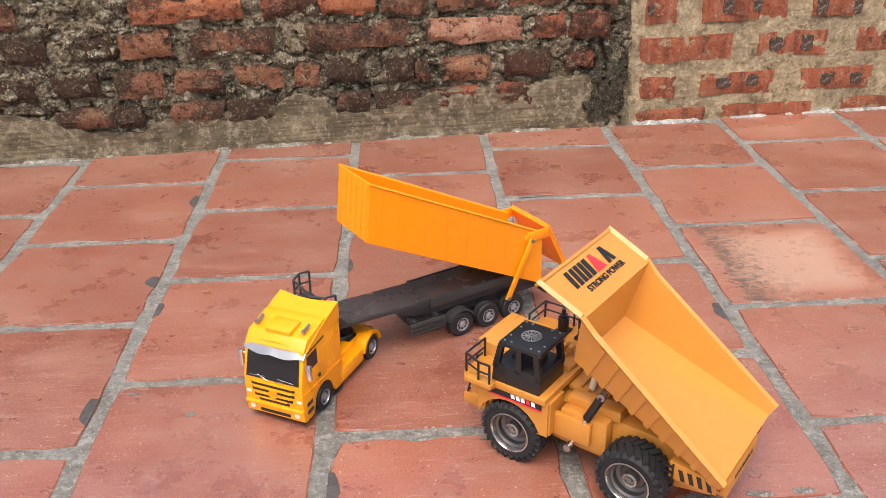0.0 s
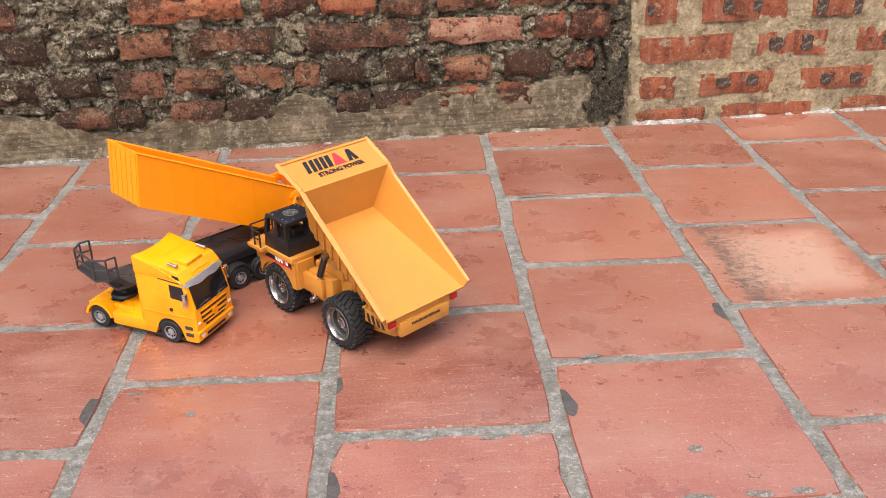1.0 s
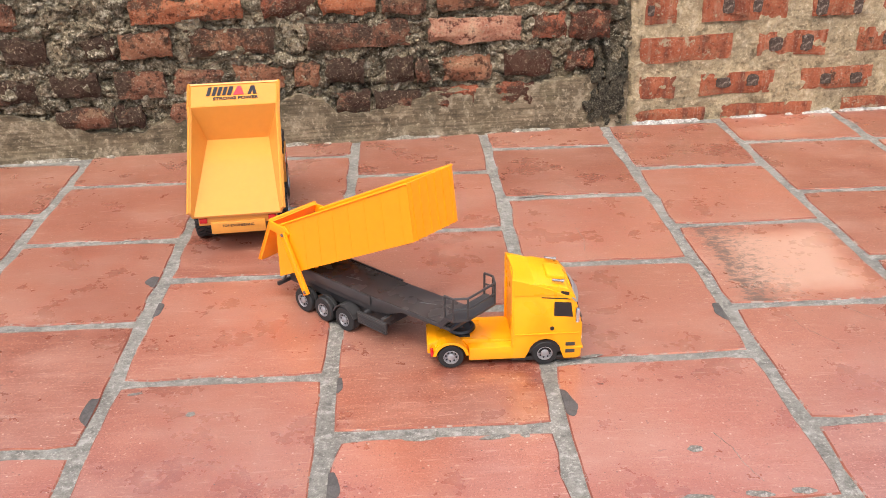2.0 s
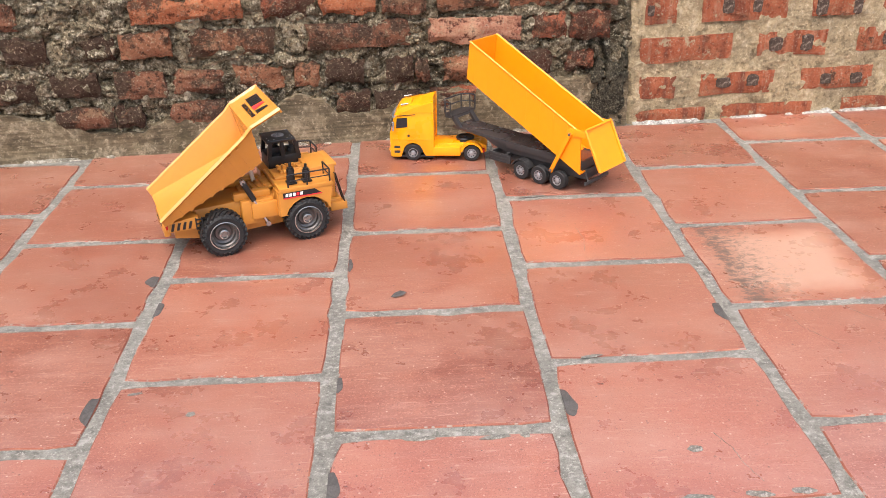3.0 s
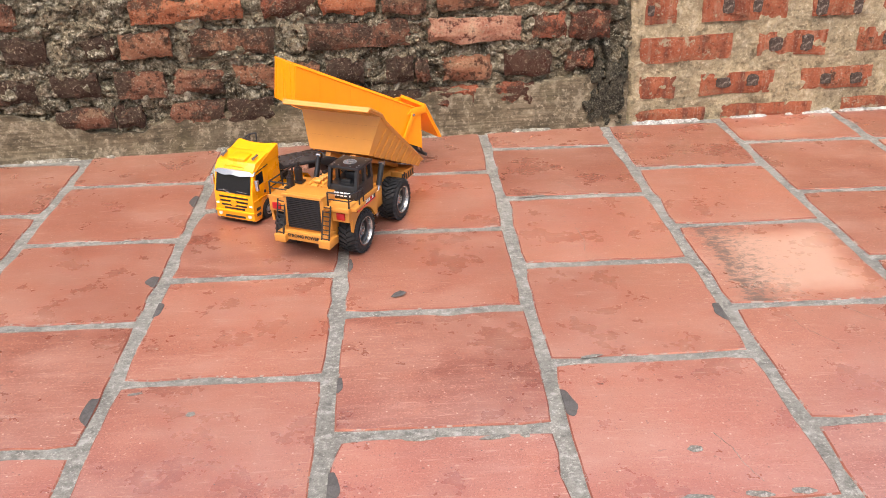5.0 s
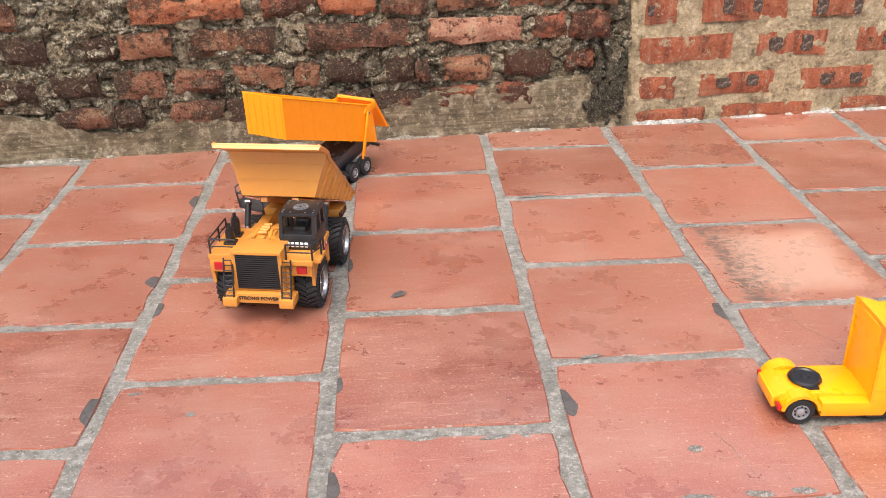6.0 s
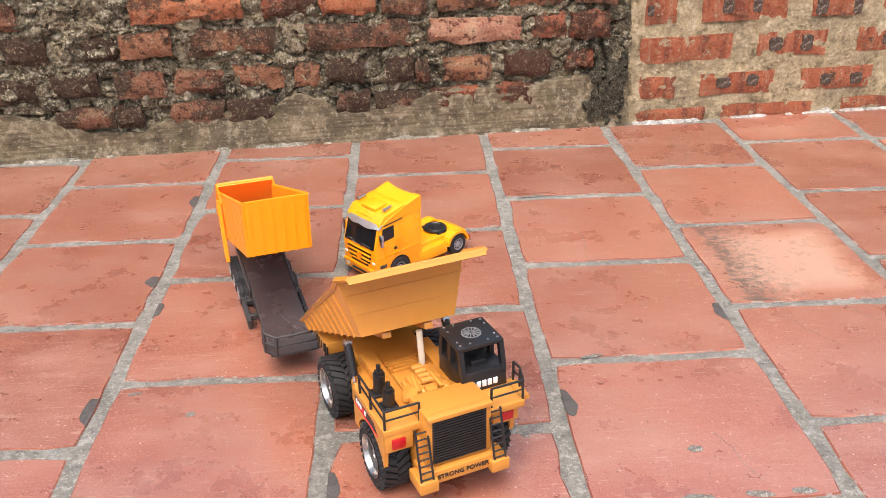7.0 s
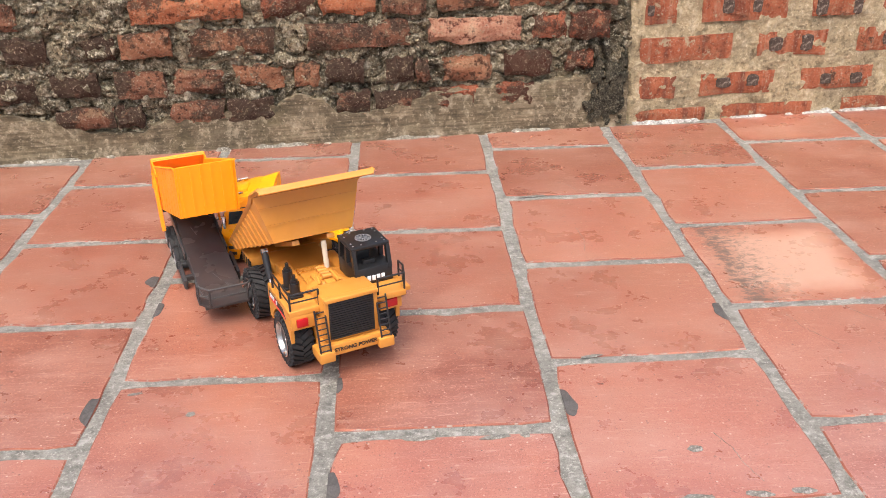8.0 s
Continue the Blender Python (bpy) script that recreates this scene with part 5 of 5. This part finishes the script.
        ob.location = (s, -left_depth(s, h) - 0.002, h)
    # black lichen by the corner
    bm = bmesh.new()
    n, mrow = 26, 26
    g = [[None] * (mrow + 1) for _ in range(n + 1)]
    for i in range(n + 1):
        for j in range(mrow + 1):
            u, v = i / n, j / mrow
            s, h = 1.228 + 0.115 * u + 0.02 * rough(u * 3, v * 3, 1.0, 3) * (1 - u), 0.004 + 0.195 * v + 0.02 * rough(u * 2 + 5, v * 3, 1.5, 3)
            r = min(u * 4, (1 - u) * 8 + 0.3, v * 6 + 0.4, (1 - v) * 3.5) + 1.7 * rough(u * 4 + 2, v * 5, 1.5, 4)
            base = 0.0225 + 0.004 * rough(s, h, 10, 3) if h < rise(s) else max(left_depth(s, h) + 0.006, 0.012)
            g[i][j] = bm.verts.new((s, -(base + (0.0035 if r > 0.45 else -0.02)), h))
    for i in range(n):
        for j in range(mrow):
            bm.faces.new((g[i][j], g[i + 1][j], g[i + 1][j + 1], g[i][j + 1]))
    part("lichen_patch", bm, STAIN, left, "black lichen patch")
    # bricks of the red wall, some with black burnt patches
    BURNT = ((1.393, 0.291, 0.010, 0.016), (1.596, 0.294, 0.018, 0.022), (1.674, 0.293, 0.015, 0.021), (1.850, 0.283, 0.018, 0.026), (1.948, 0.281, 0.015, 0.025), (1.738, 0.191, 0.022, 0.021),
             (1.824, 0.191, 0.021, 0.024), (1.607, 0.097, 0.024, 0.016), (1.687, 0.099, 0.020, 0.018), (1.892, 0.092, 0.018, 0.017), (1.978, 0.090, 0.021, 0.018), (2.050, 0.191, 0.016, 0.019))
    for h0, h1, row in ((0.257, 0.345, ((1.380, 1.463), (1.531, 1.757), (1.827, 1.968), (2.010, 2.160), (2.200, 2.340))),
                        (0.160, 0.222, ((1.373, 1.619), (1.690, 1.880), (1.967, 2.091), (2.132, 2.336))),
                        (0.064, 0.122, ((1.378, 1.477), (1.545, 1.747), (1.822, 2.024), (2.091, 2.234))),
                        (-0.004, 0.034, ((1.372, 1.565), (1.611, 1.866), (1.952, 2.133), (2.160, 2.330)))):
        for s0, s1 in row:
            proud = rng.uniform(0.0195, 0.022)
            brick = brick_into(right, s0, s1, h0, h1, proud, BRICK_BURNT, rng, 0.0045)
            for s, h, rs, rh in BURNT:
                if s0 < s < s1 and h0 < h < h1:
                    clinker(brick, s - (s0 + s1) / 2, h - (h0 + h1) / 2, rs * 0.85, rh * 0.85, proud, rng)
    # lime crust along the foot of the walls
    for parent, a, b, big in ((right, EDGE + 0.01, 3.2, 1.0), (left, -0.4, EDGE - 0.02, 0.55)):
        bm = bmesh.new()
        rows = []
        k = int((b - a) / 0.012)
        for i in range(k + 1):
            s = a + (b - a) * i / k
            w = max(0.0, (0.42 if big == 1.0 else 0.45) + (0.6 if big == 1.0 else 0.9) * rough(s, 7.7 * big, 11, 4)) * big
            w = min(w, 1.1)
            front = 0.022 + 0.012 * w + 0.010 * max(0.0, rough(s, 3.3, 26, 4))
            base = 0.016 if parent is right else 0.024
            rows.append([bm.verts.new((s, -base, 0.002 + 0.006 * w + 0.009 * max(0.0, rough(s, 5.1, 30, 4)) - (0.01 if w < 0.25 else 0))), bm.verts.new((s, -(base + (front - base) * 0.6), 0.0015 + 0.007 * w - (0.01 if w < 0.25 else 0))), bm.verts.new((s, -front - 0.006, -0.006 + 0.003 * w))])
        for p, q in zip(rows, rows[1:]):
            for j in range(2):
                bm.faces.new((p[j], p[j + 1], q[j + 1], q[j]))
        part("lime_crust", bm, LIME if parent is right else GREY_LIME, parent, "white lime crust" if parent is right else "grey lime crust")


def dry_leaf():
    bm = bmesh.new()
    pts = [(-0.014, 0, 0.001), (-0.006, 0.005, 0.004), (0.006, 0.006, 0.006), (0.016, 0.001, 0.003), (0.006, -0.004, 0.0015), (-0.006, -0.004, 0.001)]
    add_panel(bm, pts, 0.0006, (0, 0, 1))
    ob = link_mesh("dry_leaf", bm, SMEAR, False)
    ob.matrix_basis = pose(0.740, 0.484, 0.0016, 0, 0, 20)
    tagged(ob, "small curled dry brown leaf on the tiles", "leaf")


truck, truck_wheels = dump_truck()
tractor, tractor_wheels = tractor_unit()
trailer, trailer_wheels, trailer_chassis, trailer_body = semi_trailer()
dry_leaf()
old_walls()
floor_marks()
tile_damage()
lay_tiles()


# ---- motion ----
def spin_rows(rows, x, y, r):
    """Rolling of a wheel at (x, y, r) on a thing that follows rows."""
    out, angle = [], 0.0
    for i, (t, m) in enumerate(rows):
        if i:
            step = (m.translation - rows[i - 1][1].translation).dot(m.to_3x3() @ Vector((1, 0, 0)))
            angle += max(-80.0, min(80.0, math.degrees(step / r)))
        out.append((t, pose(x, y, r, 0, angle, 0)))
    return out


def motions():
    dump_rows = [
        (0.00, pose(0.994, 0.057, 0, 0, 0, 140.9)), (0.10, pose(1.005, 0.045, 0, 0, 0, 140.8)), (0.20, pose(0.990, 0.056, 0, 0, 0, 141.5)),
        (0.30, pose(0.942, 0.105, 0, 0, 0, 141.1)), (0.40, pose(0.870, 0.168, 0, 0, 0, 142.0)), (0.50, pose(0.835, 0.213, 0, 0, 0, 133.6)),
        (0.70, pose(0.788, 0.306, 0, 0, 0, 124.8)), (0.80, pose(0.738, 0.370, 0, 0, 0, 125.7)), (0.90, pose(0.711, 0.401, 0, 0, 0, 128.9)),
        (1.00, pose(0.662, 0.447, 0, 0, 0, 130.9)), (1.10, pose(0.629, 0.506, 0, 0, 0, 129.1)), (1.20, pose(0.585, 0.565, 0, 0, 0, 130.0)),
        (1.40, pose(0.532, 0.640, 0, 0, 0, 128.5)), (1.60, pose(0.473, 0.762, 0, 0, 0, 121.0)), (1.70, pose(0.431, 0.829, 0, 0, 0, 120.2)),
        (2.00, pose(0.430, 0.860, 0, 0, 0, 95.0)), (2.30, pose(0.450, 0.850, 0, 0, 0, 45.0)), (2.55, pose(0.480, 0.810, 0, 0, 0, 12.0)),
        (2.80, pose(0.491, 0.777, 0, 0, 0, -12.6)), (2.90, pose(0.478, 0.783, 0, 0, 0, 2.0)), (3.00, pose(0.464, 0.780, 0, 0, 0, 21.3)),
        (3.10, pose(0.497, 0.807, 0, 0, 0, 25.2)), (3.20, pose(0.578, 0.834, 0, 0, 0, 28.7)), (3.30, pose(0.646, 0.865, 0, 0, 0, 33.4)),
        (3.50, pose(0.800, 0.937, 0, 0, 0, 30.2)), (3.60, pose(0.879, 0.992, 0, 0, 0, 30.4)), (3.70, pose(0.889, 0.993, 0, 0, 0, 30.6)),
        (3.80, pose(0.810, 0.949, 0, 0, 0, 37.8)), (3.90, pose(0.766, 0.912, 0, 0, 0, 39.4)), (4.00, pose(0.707, 0.886, 0, 0, 0, 21.9)),
        (4.10, pose(0.699, 0.873, 0, 0, 0, 3.2)), (4.20, pose(0.708, 0.864, 0, 0, 0, -21.6)), (4.30, pose(0.711, 0.841, 0, 0, 0, -36.7)),
        (4.40, pose(0.703, 0.829, 0, 0, 0, -69.0)), (4.50, pose(0.690, 0.836, 0, 0, 0, -84.4)), (4.60, pose(0.678, 0.842, 0, 0, 0, -101.4)),
        (4.70, pose(0.672, 0.831, 0, 0, 0, -113.0)), (5.20, pose(0.610, 0.745, 0, 0, 0, -115.0)), (5.80, pose(0.555, 0.635, 0, 0, 0, -112.9)),
        (6.00, pose(0.545, 0.563, 0, 0, 0, -99.3)), (6.10, pose(0.554, 0.555, 0, 0, 0, -93.8)), (6.30, pose(0.575, 0.526, 0, 0, 0, -81.3)),
        (6.50, pose(0.597, 0.499, 0, 0, 0, -66.0)), (6.60, pose(0.629, 0.431, 0, 0, 0, -67.3)), (6.80, pose(0.696, 0.277, 0, 0, 0, -69.7)),
        (7.00, pose(0.754, 0.116, 0, 0, 0, -68.3)), (7.10, pose(0.784, 0.059, 0, 0, 0, -70.0)), (7.20, pose(0.816, -0.042, 0, 0, 0, -73.1)),
        (7.40, pose(0.819, -0.051, 0, 0, 0, -66.9)), (7.50, pose(0.792, 0.006, 0, 0, 0, -69.6)), (7.80, pose(0.686, 0.243, 0, 0, 0, -65.3)),
        (8.00, pose(0.613, 0.399, 0, 0, 0, -66.0)),
    ]
    tractor_rows = [
        (0.00, pose(0.628, 0.253, 0, 0, 0, 243.2)), (0.10, pose(0.597, 0.133, 0, 0, 0, 264.1)), (0.20, pose(0.557, 0.027, 0, 0, 0, 255.8)),
        (0.30, pose(0.539, 0.013, 0, 0, 0, 265.3)), (0.40, pose(0.539, 0.040, 0, 0, 0, 273.2)), (0.50, pose(0.559, 0.077, 0, 0, 0, 272.4)),
        (0.70, pose(0.510, 0.232, 0, 0, 0, 305.5)), (0.80, pose(0.441, 0.343, 0, 0, 0, 322.7)), (0.90, pose(0.387, 0.396, 0, 0, 0, 328.2)),
        (1.00, pose(0.340, 0.434, 0, 0, 0, 334.8)), (1.10, pose(0.321, 0.439, 0, 0, 0, 338.9)), (1.20, pose(0.380, 0.432, 0, 0, 0, 347.9)),
        (1.40, pose(0.478, 0.441, 0, 0, 0, 332.0)), (1.50, pose(0.475, 0.454, 0, 0, 0, 320.1)), (1.60, pose(0.510, 0.453, 0, 0, 0, 304.3)),
        (1.70, pose(0.537, 0.425, 0, 0, 0, 310.6)), (1.90, pose(0.758, 0.294, 0, 0, 0, 346.6)), (2.10, pose(1.007, 0.331, 0, 0, 0, 373.3)),
        (2.30, pose(1.210, 0.496, 0, 0, 0, 412.6)), (2.50, pose(1.269, 0.762, 0, 0, 0, 448.0)), (2.65, pose(1.243, 0.877, 0, 0, 0, 470.5)),
        (2.80, pose(1.171, 1.048, 0, 0, 0, 488.9)), (2.90, pose(1.047, 1.111, 0, 0, 0, 502.7)), (3.00, pose(0.856, 1.189, 0, 0, 0, 532.6)),
        (3.10, pose(0.707, 1.174, 0, 0, 0, 547.1)), (3.20, pose(0.531, 1.106, 0, 0, 0, 575.0)), (3.30, pose(0.432, 0.963, 0, 0, 0, 609.6)),
        (3.50, pose(0.405, 0.661, 0, 0, 0, 638.7)), (3.60, pose(0.507, 0.474, 0, 0, 0, 652.8)), (3.70, pose(0.613, 0.372, 0, 0, 0, 681.1)),
        (3.80, pose(0.807, 0.310, 0, 0, 0, 713.6)), (3.90, pose(0.959, 0.327, 0, 0, 0, 726.8)), (4.00, pose(1.139, 0.430, 0, 0, 0, 758.5)),
        (4.10, pose(1.242, 0.544, 0, 0, 0, 782.0)), (4.20, pose(1.269, 0.762, 0, 0, 0, 808.0)), (4.30, pose(1.240, 0.889, 0, 0, 0, 833.0)),
        (4.40, pose(1.084, 1.066, 0, 0, 0, 854.1)), (4.50, pose(0.956, 1.141, 0, 0, 0, 871.8)), (4.60, pose(0.765, 1.169, 0, 0, 0, 890.0)),
        (4.70, pose(0.622, 1.121, 0, 0, 0, 910.0)), (4.90, pose(0.473, 0.990, 0, 0, 0, 945.0)), (5.10, pose(0.466, 0.855, 0, 0, 0, 982.0)),
        (5.25, pose(0.450, 0.660, 0, 0, 0, 1010.0)), (5.40, pose(0.620, 0.420, 0, 0, 0, 1045.0)), (5.55, pose(0.930, 0.240, 0, 0, 0, 1072.0)),
        (5.70, pose(1.300, 0.170, 0, 0, 0, 1085.0)), (5.80, pose(1.430, 0.150, 0, 0, 0, 1083.0)), (5.90, pose(1.400, 0.135, 0, 0, 0, 1080.0)),
        (6.00, pose(1.343, 0.127, 0, 0, 0, 1077.0)), (6.10, pose(1.245, 0.125, 0, 0, 0, 1067.9)), (6.30, pose(1.002, 0.203, 0, 0, 0, 1032.2)),
        (6.50, pose(0.857, 0.420, 0, 0, 0, 996.1)), (6.60, pose(0.837, 0.570, 0, 0, 0, 981.7)), (6.80, pose(0.904, 0.748, 0, 0, 0, 965.1)),
        (7.00, pose(0.771, 0.634, 0, 0, 0, 938.7)), (7.10, pose(0.647, 0.584, 0, 0, 0, 915.0)), (7.20, pose(0.572, 0.588, 0, 0, 0, 900.0)),
        (7.30, pose(0.600, 0.578, 0, 0, 0, 888.0)), (7.40, pose(0.703, 0.573, 0, 0, 0, 876.0)), (7.50, pose(0.797, 0.541, 0, 0, 0, 866.9)),
        (7.60, pose(0.913, 0.472, 0, 0, 0, 858.0)), (7.70, pose(0.942, 0.436, 0, 0, 0, 851.0)), (7.80, pose(0.865, 0.533, 0, 0, 0, 849.0)),
        (7.90, pose(0.762, 0.620, 0, 0, 0, 870.0)), (8.00, pose(0.545, 0.682, 0, 0, 0, 901.0)),
    ]
    trailer_rows = [
        (0.00, pose(0.860, 0.414, 0, 0, 0, 209.2)), (0.10, pose(0.780, 0.347, 0, 0, 0, 222.3)), (0.20, pose(0.717, 0.268, 0, 0, 0, 232.4)),
        (0.30, pose(0.704, 0.248, 0, 0, 0, 232.7)), (0.40, pose(0.677, 0.311, 0, 0, 0, 242.4)), (0.50, pose(0.636, 0.360, 0, 0, 0, 247.0)),
        (0.70, pose(0.590, 0.498, 0, 0, 0, 244.0)), (0.80, pose(0.543, 0.573, 0, 0, 0, 237.0)), (0.90, pose(0.522, 0.570, 0, 0, 0, 225.0)),
        (1.00, pose(0.471, 0.606, 0, 0, 0, 222.0)), (1.10, pose(0.425, 0.630, 0, 0, 0, 229.0)), (1.20, pose(0.385, 0.672, 0, 0, 0, 260.0)),
        (1.30, pose(0.362, 0.683, 0, 0, 0, 280.0)), (1.40, pose(0.347, 0.701, 0, 0, 0, 289.0)), (1.50, pose(0.332, 0.701, 0, 0, 0, 296.0)),
        (1.60, pose(0.347, 0.698, 0, 0, 0, 300.0)), (1.70, pose(0.365, 0.678, 0, 0, 0, 305.5)), (1.90, pose(0.569, 0.513, 0, 0, 0, 304.0)),
        (2.10, pose(0.727, 0.416, 0, 0, 0, 337.2)), (2.30, pose(0.935, 0.408, 0, 0, 0, 371.3)), (2.50, pose(1.103, 0.523, 0, 0, 0, 409.2)),
        (2.65, pose(1.159, 0.602, 0, 0, 0, 425.9)), (2.80, pose(1.221, 0.730, 0, 0, 0, 451.4)), (2.90, pose(1.183, 0.859, 0, 0, 0, 472.2)),
        (3.00, pose(1.088, 1.009, 0, 0, 0, 495.3)), (3.10, pose(0.976, 1.058, 0, 0, 0, 512.9)), (3.20, pose(0.820, 1.099, 0, 0, 0, 531.7)),
        (3.30, pose(0.700, 1.060, 0, 0, 0, 555.0)), (3.50, pose(0.519, 0.909, 0, 0, 0, 599.1)), (3.60, pose(0.450, 0.754, 0, 0, 0, 633.6)),
        (3.70, pose(0.480, 0.622, 0, 0, 0, 648.7)), (3.80, pose(0.592, 0.486, 0, 0, 0, 667.8)), (3.90, pose(0.693, 0.423, 0, 0, 0, 691.5)),
        (4.00, pose(0.865, 0.390, 0, 0, 0, 720.1)), (4.10, pose(0.982, 0.419, 0, 0, 0, 738.8)), (4.20, pose(1.103, 0.523, 0, 0, 0, 769.2)),
        (4.30, pose(1.165, 0.611, 0, 0, 0, 787.7)), (4.40, pose(1.167, 0.775, 0, 0, 0, 819.5)), (4.50, pose(1.122, 0.909, 0, 0, 0, 839.1)),
        (4.60, pose(1.017, 1.015, 0, 0, 0, 864.5)), (4.70, pose(0.908, 1.050, 0, 0, 0, 881.5)), (4.90, pose(0.750, 1.090, 0, 0, 0, 915.0)),
        (5.10, pose(0.640, 1.090, 0, 0, 0, 948.0)), (5.30, pose(0.610, 1.074, 0, 0, 0, 960.0)), (5.80, pose(0.610, 1.074, 0, 0, 0, 960.1)),
        (6.00, pose(0.606, 1.053, 0, 0, 0, 959.6)), (6.10, pose(0.595, 1.033, 0, 0, 0, 959.9)), (6.30, pose(0.594, 0.959, 0, 0, 0, 951.6)),
        (6.50, pose(0.533, 0.943, 0, 0, 0, 965.0)), (6.60, pose(0.510, 0.885, 0, 0, 0, 976.9)), (6.80, pose(0.469, 0.721, 0, 0, 0, 998.8)),
        (7.00, pose(0.504, 0.542, 0, 0, 0, 1007.4)), (7.10, pose(0.499, 0.461, 0, 0, 0, 1011.2)), (7.20, pose(0.500, 0.358, 0, 0, 0, 1016.4)),
        (7.40, pose(0.526, 0.319, 0, 0, 0, 1018.6)), (7.50, pose(0.502, 0.357, 0, 0, 0, 1015.7)), (7.80, pose(0.379, 0.594, 0, 0, 0, 1019.2)),
        (8.00, pose(0.362, 0.689, 0, 0, 0, 1011.2)),
    ]
    for ob, wheels, rows in ((truck, truck_wheels, dump_rows), (tractor, tractor_wheels, tractor_rows), (trailer, trailer_wheels, trailer_rows)):
        walk(ob, rows)
        for w in wheels:
            x, y, r = w.location
            walk(w, spin_rows(rows, x, y, r))
    # the trailer's nose sinks when it is uncoupled; its tipper body leans over in the tight turns
    def sunk(t, most):
        return most * max(0.0, min(1.0, (t - 5.0) / 0.25))

    walk(trailer_chassis, [(t, pose(0, 0, 0.021, 0, sunk(t, 11.6), 0)) for t in (0.0, 5.0, 5.25, 8.0)])
    lean = [(0.0, 0), (1.0, 0), (1.2, 4), (1.3, 10), (1.4, 13), (1.5, 11), (1.6, 6), (1.75, 2), (2.0, 0), (3.4, 0), (5.0, 0), (5.25, 0), (8.0, 0)]
    walk(trailer_body, [(t, pose(0, 0, 0.06, a, 0, 0) @ pose(0, 0, -0.039, 0, sunk(t, 8.5), 0)) for t, a in lean])


motions()
